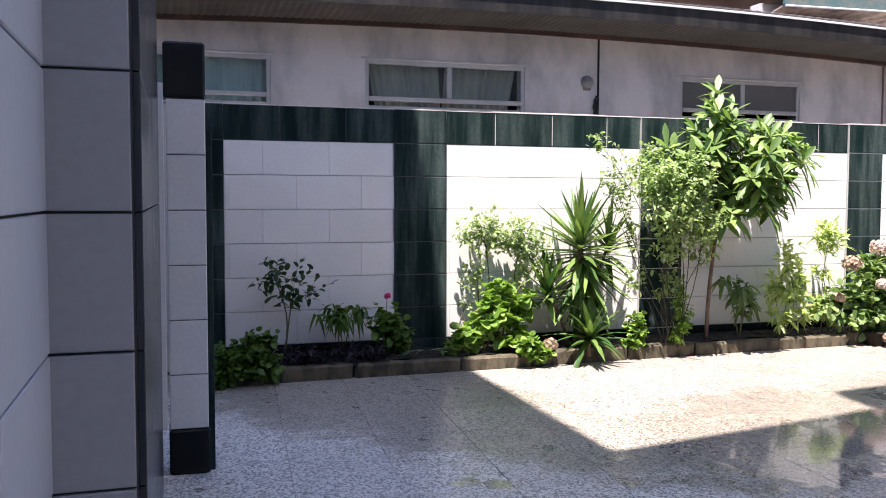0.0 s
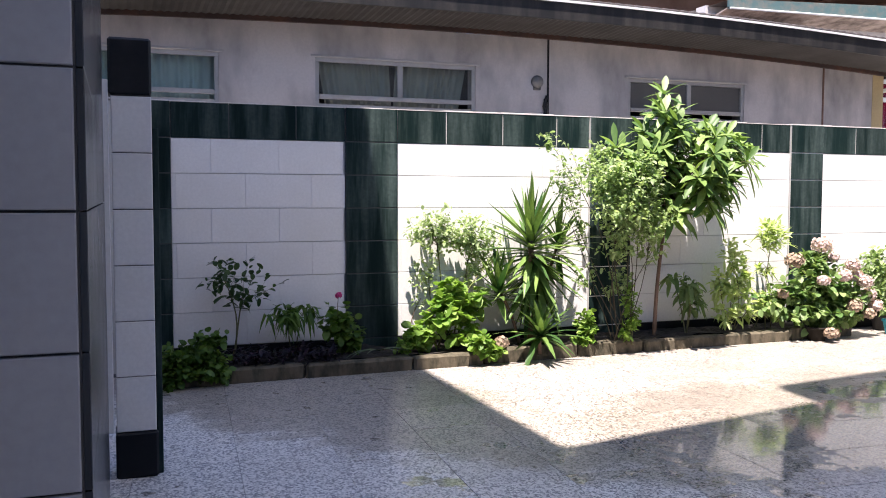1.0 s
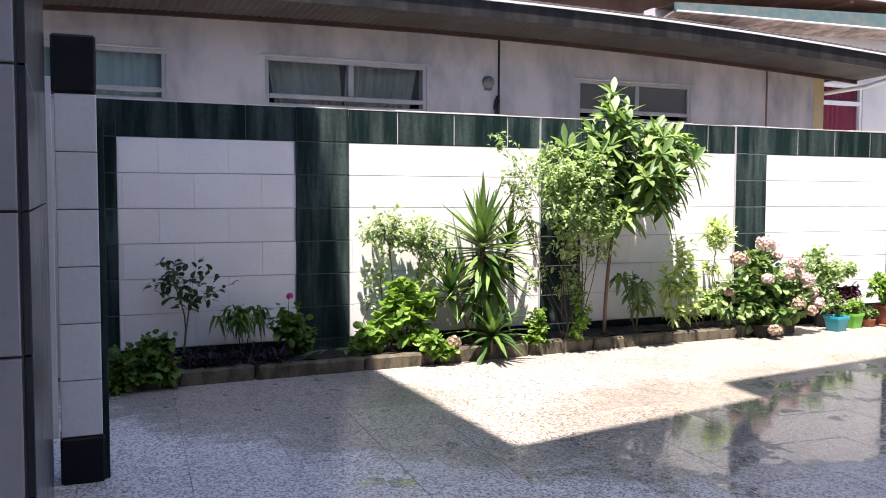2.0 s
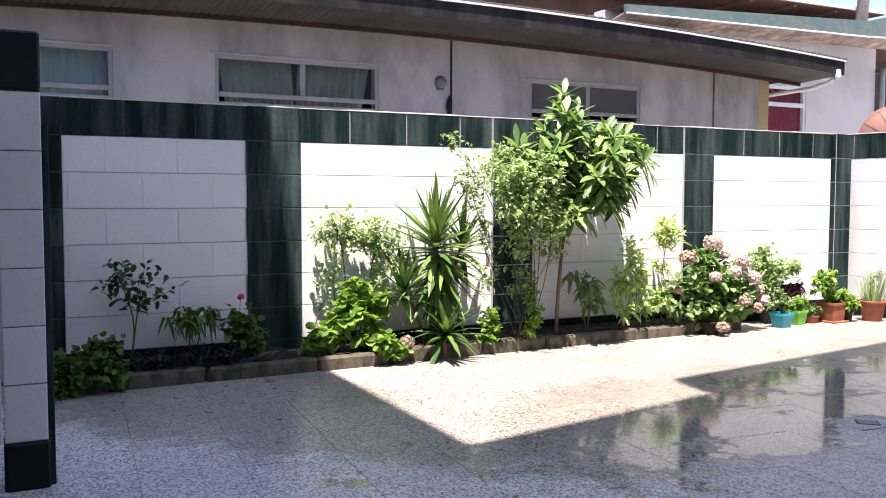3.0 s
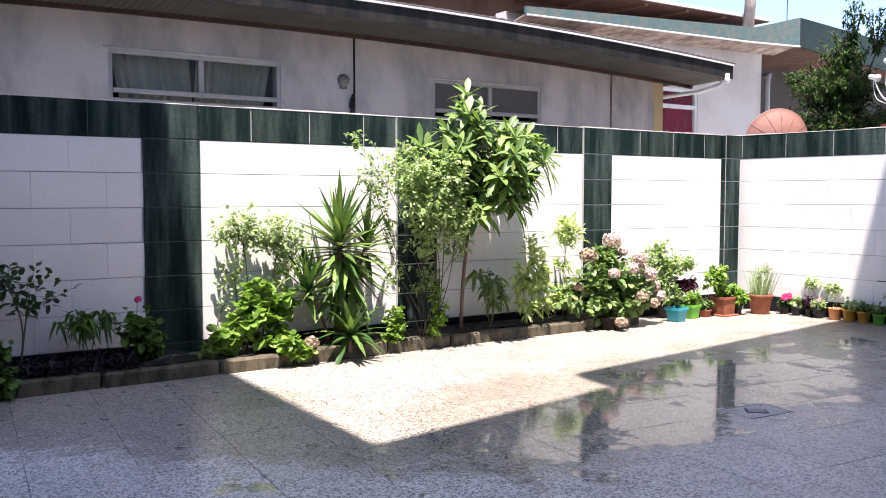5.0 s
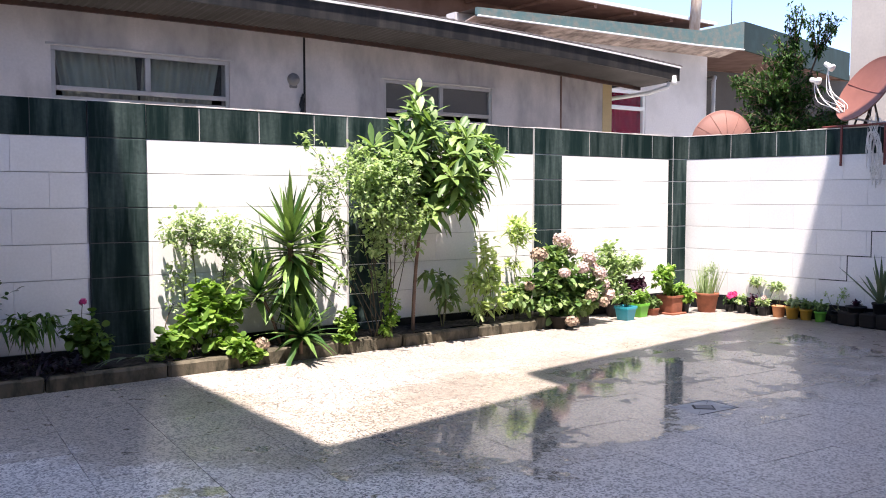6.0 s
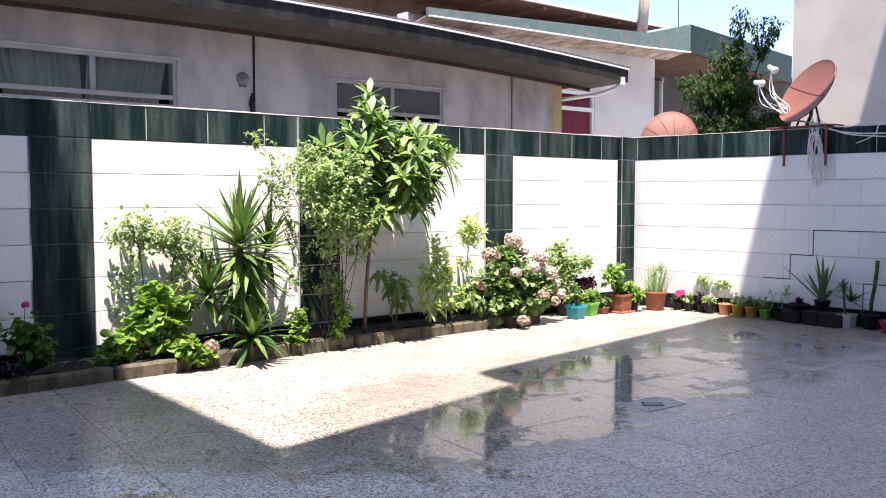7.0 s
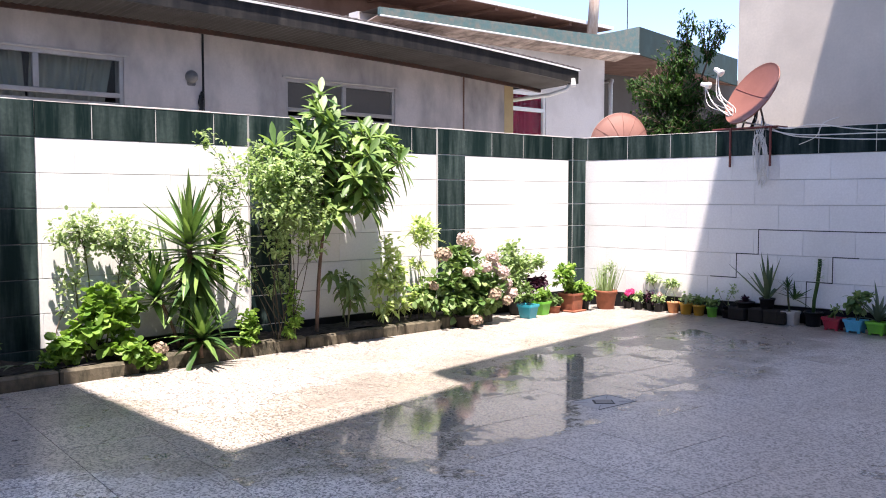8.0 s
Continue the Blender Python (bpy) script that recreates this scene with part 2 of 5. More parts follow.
LEAF_YUCCA = leafy("yucca_leaf", (0.03, 0.085, 0.022), (0.20, 0.30, 0.08), 0.22, 0.36)
LEAF_GREY = leafy("grey_green_agave", (0.09, 0.13, 0.08), (0.14, 0.18, 0.11), 0.1, 0.5)
LEAF_PLUM = leafy("dark_plum_leaf", (0.012, 0.008, 0.014), (0.032, 0.014, 0.028), 0.15)
LEAF_PURPLE = leafy("purple_leaf", (0.03, 0.012, 0.025), (0.085, 0.02, 0.05), 0.2)
PETAL_PINK = leafy("pale_pink_petal", (0.50, 0.34, 0.35), (0.80, 0.68, 0.64), 0.3, 0.7)
PETAL_HOT = leafy("bright_pink_petal", (0.65, 0.05, 0.22), (0.75, 0.12, 0.35), 0.3, 0.6)


def pot_mat(name, col, rough=0.4):
    return surface(name, col, tuple(v * 0.6 + 0.03 for v in col), rough, 6, 70, 0.5, 0.08)


TERRACOTTA = surface("terracotta_clay", (0.27, 0.085, 0.042), (0.13, 0.05, 0.028), 0.85, 9, 70, 0.8, 0.15)
POT_TEAL, POT_LIME, POT_RED = pot_mat("teal_plastic", (0.02, 0.30, 0.38)), pot_mat("lime_plastic", (0.12, 0.42, 0.03)), pot_mat("red_plastic", (0.34, 0.012, 0.035))
POT_BLUE, POT_YELLOW, POT_BLACK, POT_ORANGE = pot_mat("blue_plastic", (0.06, 0.38, 0.58)), pot_mat("mustard_paint", (0.50, 0.27, 0.02)), surface("black_plastic", (0.012, 0.012, 0.013), (0.03, 0.028, 0.026), 0.5, 6, 70, 0.5, 0.08, spec=0.25), pot_mat("orange_clay", (0.46, 0.19, 0.075), 0.7)
BLOCK = surface("dark_weathered_block", (0.016, 0.013, 0.011), (0.036, 0.030, 0.023), 0.95, 4, 40, 0.6, 0.5, spec=0.2)
SOFFIT_BOARD = surface("faded_brown_board", (0.42, 0.33, 0.28), (0.06, 0.042, 0.032), 0.85, 5, 30, 0.8, 0.3, vary=0.25)
LEAF_ROSE = leafy("light_rose_leaf", (0.19, 0.29, 0.11), (0.50, 0.60, 0.34), 0.48)
# the teal flashing darkened for its turned-away side, shade in the colour
SHADED_TEAL = surface("shaded_teal_sheet", (0.010, 0.024, 0.022), (0.03, 0.04, 0.037), 0.7, 1.6, 25, 0.6, 0.1, spec=0.1)
DARK_TRIM = surface("dark_brown_trim", (0.05, 0.028, 0.022), (0.13, 0.06, 0.04), 0.85, 2.5, 30, 0.8)
DISH_PALE = surface("faded_pink_dish_paint", (0.33, 0.165, 0.13), (0.26, 0.12, 0.095), 0.6, 3, 50, 0.6, 0.05)
LAMP_GREY = surface("grey_lamp_enamel", (0.16, 0.155, 0.15), (0.10, 0.095, 0.09), 0.5, 12, 60)
AGAVE = leafy("striped_agave_leaf", (0.07, 0.115, 0.06), (0.20, 0.24, 0.12), 0.1, 0.45)


# ---- mesh helpers ----
def bm_object(name, bm, mat, parent=None):
    me = bpy.data.meshes.new(name)
    bm.to_mesh(me)
    bm.free()
    for m in (mat if isinstance(mat, (list, tuple)) else [mat]):
        me.materials.append(m)
    ob = new(name, me)
    ob.parent = parent
    return ob


def part(name, bm, mat, parent, label=""):
    return tagged(bm_object(name, bm, mat, parent), label)


def thing(name, at, label, category, group="", kind="", turn=0.0):
    e = new(name)
    e.matrix_world = pose(*at, 0, 0, turn)
    return tagged(e, label, category, group, kind)


def add_box(bm, x0, x1, y0, y1, z0, z1, bevel=0.0):
    """A box between two corners, its edges rounded off by bevel."""
    r = bmesh.ops.create_cube(bm, size=1)["verts"]
    bmesh.ops.transform(bm, verts=r, matrix=Matrix.Translation(((x0 + x1) / 2, (y0 + y1) / 2, (z0 + z1) / 2)) @ Matrix.Diagonal((abs(x1 - x0), abs(y1 - y0), abs(z1 - z0), 1)))
    if bevel:
        es = list({e for v in r for e in v.link_edges})
        bmesh.ops.bevel(bm, geom=es, offset=bevel, segments=1, affect="EDGES")
    return bm


def box(x0, x1, y0, y1, z0, z1, bevel=0.0):
    return add_box(bmesh.new(), x0, x1, y0, y1, z0, z1, bevel)


def add_prism(bm, poly, z0, z1):
    """An upright prism on a plan outline (counter-clockwise)."""
    lo = [bm.verts.new((x, y, z0)) for x, y in poly]
    hi = [bm.verts.new((x, y, z1)) for x, y in poly]
    bm.faces.new(list(reversed(lo)))
    bm.faces.new(hi)
    for i in range(len(poly)):
        j = (i + 1) % len(poly)
        bm.faces.new((lo[i], lo[j], hi[j], hi[i]))
    return bm


def add_sweep(bm, profile, stations):
    """A closed outline of (a, b) pairs carried along stations, each a function of (a, b)."""
    rings = [[bm.verts.new(f(a, b)) for a, b in profile] for f in stations]
    k = len(profile)
    for r0, r1 in zip(rings, rings[1:]):
        for i in range(k):
            bm.faces.new((r0[i], r0[(i + 1) % k], r1[(i + 1) % k], r1[i]))
    bm.faces.new(list(reversed(rings[0])))
    bm.faces.new(rings[-1])
    bmesh.ops.recalc_face_normals(bm, faces=bm.faces)
    return bm


def add_lathe(bm, prof, seg=20, at=(0, 0, 0)):
    """Turns a line of (radius, height) about the vertical."""
    rings = []
    for r, z in prof:
        rings.append([bm.verts.new((at[0] + max(r, 1e-4) * math.cos(a), at[1] + max(r, 1e-4) * math.sin(a), at[2] + z)) for a in (2 * math.pi * i / seg for i in range(seg))])
    for r0, r1 in zip(rings, rings[1:]):
        for i in range(seg):
            f = bm.faces.new((r0[i], r0[(i + 1) % seg], r1[(i + 1) % seg], r1[i]))
            f.smooth = True
    return bm


def add_tube(bm, pts, radius, seg=6, taper=1.0):
    """A round stem or cable along points, thinning to radius * taper."""
    pts = [Vector(p) for p in pts]
    rings = []
    for i, p in enumerate(pts):
        d = (pts[min(i + 1, len(pts) - 1)] - pts[max(i - 1, 0)]).normalized()
        u = d.orthogonal().normalized()
        w = d.cross(u)
        r = radius * (1 + (taper - 1) * i / max(1, len(pts) - 1))
        rings.append([bm.verts.new(p + r * (math.cos(a) * u + math.sin(a) * w)) for a in (2 * math.pi * k / seg for k in range(seg))])
    for r0, r1 in zip(rings, rings[1:]):
        best = min(range(seg), key=lambda s: sum((r0[i].co - r1[(i + s) % seg].co).length for i in range(seg)))
        for i in range(seg):
            f = bm.faces.new((r0[i], r0[(i + 1) % seg], r1[(i + 1 + best) % seg], r1[(i + best) % seg]))
            f.smooth = True
    bm.faces.new(list(reversed(rings[0])))
    bm.faces.new(rings[-1])
    return bm


TILE_MESHES = {}


def tile(name, w, hgt, depth, mat, parent, m, bevel=0.004):
    """One facing stone: lies in the x-z plane of m, its face towards -y. Alike stones share a mesh."""
    key = (name, round(w, 3), round(hgt, 3), round(depth, 3), mat.name)
    if key not in TILE_MESHES:
        bm = bmesh.new()
        b = bevel
        ring = [[bm.verts.new((x, y, z)) for x, z in ((i, i), (w - i, i), (w - i, hgt - i), (i, hgt - i))] for i, y in ((0, 0), (0, b - depth), (b, -depth))]
        for r0, r1 in zip(ring, ring[1:]):
            for i in range(4):
                bm.faces.new((r0[i], r0[(i + 1) % 4], r1[(i + 1) % 4], r1[i]))
        bm.faces.new(ring[2])
        bmesh.ops.recalc_face_normals(bm, faces=bm.faces)
        me = bpy.data.meshes.new(name)
        bm.to_mesh(me)
        bm.free()
        me.materials.append(mat)
        TILE_MESHES[key] = me
    ob = new(name, TILE_MESHES[key])
    ob.parent = parent
    ob.matrix_world = m
    return ob


# ---- courtyard: plan numbers ----
WALL_Y = 7.823                      # face of the long garden wall
Z_WHITE, COURSE, Z_TOP = 1.995, 0.30, 2.305
CORNER = Vector((9.74, 7.823, 0))   # where the two garden walls meet
WALL_B = Vector((10.24, 3.5, 0)) - CORNER
B_TURN = math.degrees(math.atan2(WALL_B.y, WALL_B.x))
B_DIR = WALL_B.normalized()


def facing(parent, m, length, rows, z_top, start, block=0.585, hgt=COURSE, mat=None, name="stone_block", depth=0.022, gap=0.0016):
    """Courses of facing stones in running bond on a wall face, left to right along m's x."""
    for r in range(rows):
        z = z_top - (r + 1) * hgt
        x = -((start + (r % 2) * block / 2) % block)
        while x < length - 0.02:
            a, b = max(0, x), min(length, x + block)
            if b - a > 0.03:
                tile(name, b - a - gap, hgt - 0.006, depth, mat or WHITE, parent, m @ pose(a + gap / 2, 0, z + 0.003), 0.001)
            x += block


# ground and terrazzo floor
ground = tagged(bm_object("ground", box(-600, 600, -600, 600, -0.6, -0.035), GROUT), "dull cement ground under and round the courtyard", "ground", kind="structure")

# ---- long garden wall, green pilasters and green top course ----
wall_a = tagged(bm_object("wall_north", box(-3.3, CORNER.x + 0.25, WALL_Y, WALL_Y + 0.22, 0, Z_TOP - 0.012), GROUT), "white stone garden wall with dark green pilasters and top course", "garden wall", kind="structure")

# ---- short garden wall at the far end ----
MB = Matrix.Translation(CORNER) @ pose(0, 0, 0, 0, 0, B_TURN)
LEN_B = 8.5
bm = box(0, LEN_B, 0, 0.22, 0, Z_TOP - 0.012)
bm.transform(MB)
wall_b = tagged(bm_object("wall_east", bm, GROUT), "white stone garden wall with dark green top course and stepped cracks", "garden wall", kind="structure")

# ---- shade of the house beside the camera: unseen slab and walls added ----
TOP, SOFFIT_Z = 13.5, 13.0
sx, sy = SUN.x / SUN.z * TOP, SUN.y / SUN.z * TOP
# slab edge traced from the shadow lines, with a notch that sunlights the dish
edge = [(x + sx, y + sy) for x, y in ((2.50, 8.6), (2.50, 4.60), (4.86, 5.02), (4.93, 5.55), (10.38, 6.325), (10.46, 5.70), (12.0, 5.70), (12.2, 6.36), (13.6, 6.36))]
outline = [(-9, edge[0][1]), (-9, -3), (edge[-1][0], -3)] + edge[::-1]
upper = tagged(bm_object("ceiling", add_prism(bmesh.new(), outline, SOFFIT_Z, TOP), PALE), "unseen pale slab shaped to throw the house's shadow on the court", "ceiling", kind="structure")
# unseen wall behind the camera, its height set by the skylight it blocks
wall_back = tagged(bm_object("wall_south_unseen", box(-9, 12, -2.7, -2.5, 0, 6.2), PALE), "unseen pale wall behind the court, height set to limit skylight", "wall", kind="structure")

# unseen wall added to keep western sky off the first bay
wall_sky_blocker = tagged(bm_object("wall_sky_blocker", box(-1.5, -1.3, 4.9, 9.3, 0, 3.4), PALE), "unseen pale wall added to block the western sky", "wall", kind="structure")

# ---- tiled pier beside the camera, seen past its corner ----
pier = tagged(bm_object("wall_west", add_prism(bmesh.new(), [(-0.262, -2.5), (-0.262, 2.02), (-0.074, 2.02), (-0.070, 4.86), (-1.2, 4.86), (-1.2, -2.5)][::-1], 0, 4.2), DARK_GROUT), "house wall of grey-white tiles with a polished dark stone flank", "wall", kind="structure")
bm = add_prism(bmesh.new(), [(-3.5, 5.2), (-3.5, 8.5), (-3.3, 8.5), (-3.3, 5.2)][::-1], 0, 3.4)
wall_left = tagged(bm_object("wall_gate_side", bm, PALE), "pale plastered wall closing the side yard", "wall", kind="structure")

# ---- white gate post with black cap and foot ----
post = thing("gate_post", (0.085, 4.97, 0), "white tiled gate post with polished black cap and foot", "gate post")
part("core", box(-0.098, 0.098, -0.085, 0.095, 0.003, 2.30), DARK_GROUT, post)
part("cap", box(-0.112, 0.102, -0.106, 0.11, 2.025, 2.318, 0.012), BASE, post, "polished black cap stone")
part("foot", box(-0.106, 0.110, -0.108, 0.11, 0.0, 0.247, 0.012), BASE, post, "polished black foot stone")
part("side_slab", box(0.103, 0.135, -0.055, 0.09, 0.0, 1.86, 0.004), GREEN, post, "dark green stone side slab")
part("edge_strip", box(-0.152, -0.112, -0.10, 0.05, 0.25, 2.10, 0.004), WHITE, post, "white stone edge strip")
for k in range(6):
    tile("white_tile", 0.20, 0.290, 0.016, WHITE, post, pose(-0.015, 4.885, 0.252 + k * 0.295))

# ---- planting bed: kerb stones and soil ----
def kerb_y(x):
    return 7.07 + 0.036 * (x - 0.7)


kerb = thing("kerb", (0, 0, 0), "weathered mossy concrete kerb edging the planting bed", "kerb", kind="structure")
rng = random.Random(4)
x = 0.12
while x < 7.35:
    w = rng.uniform(0.6, 1.05)
    w = min(w, 7.5 - x)
    hgt, out = 0.125 + rng.uniform(-0.015, 0.012), rng.uniform(-0.015, 0.015)
    bm = bmesh.new()
    add_box(bm, 0, w - 0.012, 0, 0.11, -0.03, hgt, 0.018)
    bmesh.ops.subdivide_edges(bm, edges=[e for e in bm.edges if e.calc_length() > 0.2], cuts=11, use_grid_fill=True)
    for v in bm.verts:
        k = noise.noise_vector(Vector((v.co.x + x, v.co.y, v.co.z)) * 9)
        v.co += k * 0.008 + noise.noise_vector((v.co + Vector((x, 0, 0))) * 28) * 0.006
    ob = part("kerb_stone", bm, CONCRETE, kerb)
    ob.matrix_world = pose(x, kerb_y(x) + out, 0, 0, 0, math.degrees(math.atan(0.036)) + rng.uniform(-0.6, 0.6))
    x += w

bm = bmesh.new()
bmesh.ops.create_grid(bm, x_segments=130, y_segments=14, size=0.5)
for v in bm.verts:
    px = 0.1 + (v.co.x + 0.5) * 7.35
    y0 = kerb_y(px) + 0.09
    py = y0 + (v.co.y + 0.5) * (WALL_Y - 0.001 - y0)
    v.co = Vector((px, py, 0.115 + 0.035 * noise.noise(Vector((px * 4, py * 4, 0))) + 0.02 * noise.noise(Vector((px * 17, py * 17, 3)))))
tagged(bm_object("soil_bed", bm, SOIL), "dark damp lumpy soil in the planting bed", "soil", kind="stuff")

# ---- drain in the floor ----
drain = thing("floor_drain", (5.12, 3.88, 0), "square cement drain slab with a dark iron grate", "floor drain", turn=-4)
part("slab", box(-0.19, 0.20, -0.13, 0.14, -0.02, 0.003, 0.002), CONCRETE_PALE, drain)
for q in (box(-0.20, 0.21, -0.137, -0.132, -0.02, 0.0032), box(-0.20, 0.21, 0.142, 0.147, -0.02, 0.0032), box(0.202, 0.208, -0.131, 0.141, -0.02, 0.0032)):
    part("mortar_strip", q, DARK_GROUT, drain)
for sx_, sy_ in product((-1, 1), (-1, 1)):
    part("diagonal_joint", add_tube(bmesh.new(), [(sx_ * 0.10, sy_ * 0.06, 0.0028), (sx_ * 0.19, sy_ * 0.125, 0.0028)], 0.002, 4), DARK_GROUT, drain)
GRATE_TURN = Matrix.Rotation(radians(-38), 4, "Z")


def grate_part(name, bm, mat):
    bm.transform(GRATE_TURN)
    return part(name, bm, mat, drain)


grate_part("frame", box(-0.075, 0.075, -0.06, 0.06, 0.0, 0.006, 0.002), IRON)
for k in range(5):
    grate_part("grate_bar", box(-0.06, 0.06, -0.049 + k * 0.022, -0.039 + k * 0.022, 0.005, 0.009), CONCRETE_PALE)

# ---- neighbour's house behind the long wall ----
HOUSE_Y = 9.6
house = thing("neighbour_house", (0, HOUSE_Y, 0), "one-storey grey plastered house with deep dark eaves and curtained windows", "house")
H_TOP = 3.30
OPENINGS = [(-0.75, 1.05, 1.75, 3.02), (2.08, 3.985, 1.75, 3.03), (6.06, 7.845, 1.75, 2.995)]
bm = bmesh.new()
xs = [-3.0] + [v for o in OPENINGS for v in o[:2]] + [10.05]
for i in range(0, len(xs), 2):
    add_box(bm, xs[i], xs[i + 1], 0, 0.25, 0, H_TOP + 0.1)
for x0, x1, z0, z1 in OPENINGS:
    add_box(bm, x0, x1, 0, 0.25, 0, z0)
    add_box(bm, x0, x1, 0, 0.25, z1, H_TOP + 0.1)
bmesh.ops.remove_doubles(bm, verts=bm.verts, dist=1e-5)
part("wall", bm, PLASTER, house, "grey stained plaster wall")
part("corner_strip", box(10.051, 10.25, -0.004, 0.3, 0, 3.4), OCHRE, house, "ochre painted corner")
part("side_wall", box(10.05, 10.24, 0.305, 4.2, 0, 3.4), PLASTER, house)
for gx in (4.93, 9.165):
    part("joint_strip", box(gx - 0.012, gx + 0.012, -0.01, 0.002, 0, 3.40), RUST if gx > 9 else FASCIA, house, "thin dark joint strip")


def house_window(x0, x1, z0, z1, cloth, name, drawn, pane_mat):
    """Two-pane sliding window with a transom rail, smaller panes beneath, cloth behind and a dim room."""
    w = part(name, box(x0, x1, 0.02, 0.07, z1 - 0.045, z1), ALU, house)
    rail = 2.58
    mid = (x0 + x1) / 2 + 0.03
    for a, b, c, d in ((x0, x0 + 0.045, z0, z1 - 0.046), (x1 - 0.045, x1, z0, z1 - 0.046), (mid - 0.03, mid + 0.03, rail + 0.05, z1 - 0.046)):
        part("frame_bar", box(a, b, 0.015, 0.075, c, d, 0.004), ALU, w)
    part("transom", box(x0 + 0.046, x1 - 0.046, 0.01, 0.08, rail, rail + 0.048, 0.004), ALU, w)
    part("lower_rail", box(x0 + 0.046, x1 - 0.046, 0.02, 0.07, rail - 0.085, rail - 0.055, 0.003), ALU, w)
    for k in range(1, 4):
        gx = x0 + (x1 - x0) * k / 4
        part("lower_bar", box(gx - 0.02, gx + 0.02, 0.02, 0.07, z0, rail - 0.086, 0.003), ALU, w)
    for a, b, c, d in ((x0 + 0.046, mid - 0.031, rail + 0.05, z1 - 0.05), (mid + 0.031, x1 - 0.046, rail + 0.05, z1 - 0.05), (x0 + 0.046, x1 - 0.046, z0, rail - 0.09)):
        pane = part("pane", box(a, b, 0.043, 0.049, c, d), pane_mat, w)
        pane.visible_shadow = False
    part("reveal", box(x0 - 0.05, x1 + 0.05, -0.012, 0.012, z1 + 0.002, z1 + 0.025, 0.003), ALU, w, "drip strip over the window")
    for a, b, lean in drawn:
        bm = bmesh.new()
        n = 90
        rows = []
        for j in range(9):
            v = j / 8
            z = z0 + (z1 + 0.02 - z0) * v
            row = []
            for i in range(n + 1):
                u = i / n
                s = a + (b - a) * u
                s += lean * (1 - v) * (0.35 + 0.65 * (u if lean < 0 else 1 - u))
                row.append(bm.verts.new((s, 0.19 + 0.022 * math.sin(u * (b - a) * 62 + 1.5 * math.sin(u * 9)) * (0.6 + 0.4 * v), z)))
            rows.append(row)
        for r0, r1 in zip(rows, rows[1:]):
            for i in range(n):
                bm.faces.new((r0[i], r0[i + 1], r1[i + 1], r1[i])).smooth = True
        part("curtain", bm, cloth, w, "hanging folded curtain")
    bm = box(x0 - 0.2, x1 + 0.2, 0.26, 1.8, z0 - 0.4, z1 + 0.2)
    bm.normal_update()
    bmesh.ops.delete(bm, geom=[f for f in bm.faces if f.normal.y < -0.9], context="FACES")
    part("room", bm, DARKROOM, w, "room box behind the window, dimness put into its colour")


house_window(*OPENINGS[0], MINT, "window", [(-0.72, 1.02, 0.0)], GLASS)
house_window(*OPENINGS[1], CURTAIN, "window", [(2.14, 2.98, 0.22), (3.06, 3.93, -0.25)], GLASS)
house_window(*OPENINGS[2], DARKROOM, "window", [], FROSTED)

# eaves: sagging soffit of ribbed sheet, dark fascia, bright drip edge, roof sheet
def sag(x):
    return -0.0046 * (x - 4) ** 2


E_OUT, E_END = -0.8, 10.86
stations = [(-3.0 + (E_END + 3.0) * i / 40) for i in range(41)]
bm = bmesh.new()
n = 340
prev = None
for i in range(n + 1):
    x = -3.0 + (E_END + 3.0) * i / n
    rib = 0.012 if i % 2 else 0.0
    cur = [bm.verts.new((x, y, z + sag(x) + rib)) for y, z in ((0.02, 3.44), (E_OUT + 0.02, 3.475))]
    if prev:
        bm.faces.new((prev[0], prev[1], cur[1], cur[0]))
    prev = cur
part("soffit", bm, SOFFIT, house, "ribbed brown-grey metal soffit")


def along(bm, prof):
    return add_sweep(bm, prof, [lambda a, b, x=x: (x, a, b + sag(x)) for x in stations])


part("wall_trim", along(bmesh.new(), [(-0.05, 3.40), (-0.003, 3.40), (-0.003, 3.475), (-0.05, 3.475)]), DARK_TRIM, house, "dark rusty trim under the soffit")
part("fascia", along(bmesh.new(), [(E_OUT - 0.02, 3.465), (E_OUT + 0.015, 3.465), (E_OUT + 0.015, 3.655), (E_OUT - 0.02, 3.655)]), FASCIA, house, "dark streaked metal fascia")
part("drip_edge", along(bmesh.new(), [(E_OUT - 0.045, 3.655), (E_OUT + 0.02, 3.657), (E_OUT + 0.02, 3.682), (E_OUT - 0.045, 3.678)]), EDGE, house, "bright metal drip edge")
bm = bmesh.new()
prev = None
for i in range(221):
    x = -3.0 + (E_END + 0.05 + 3.0) * i / 220
    up = 0.010 if i % 2 else 0
    cur = [bm.verts.new((x, E_OUT - 0.03, 3.70 + sag(x) + up)), bm.verts.new((x, 3.4, 4.50 + sag(x) + up)), bm.verts.new((x, 3.4, 4.48 + sag(x) + up)), bm.verts.new((x, E_OUT - 0.03, 3.685 + sag(x) + up))]
    if prev:
        for k in range(4):
            bm.faces.new((prev[k], prev[(k + 1) % 4], cur[(k + 1) % 4], cur[k]))
    prev = cur
part("roof", bm, ROOFING, house, "grey corrugated roof sheet")
part("end_board", add_sweep(bmesh.new(), [(E_OUT, 3.47), (0.9, 3.5), (3.4, 4.46), (E_OUT, 3.66)], [lambda a, b, x=x: (x, a, b + sag(E_END)) for x in (E_END - 0.05, E_END - 0.01)]), FASCIA, house)
zend = 3.465 + sag(E_END)
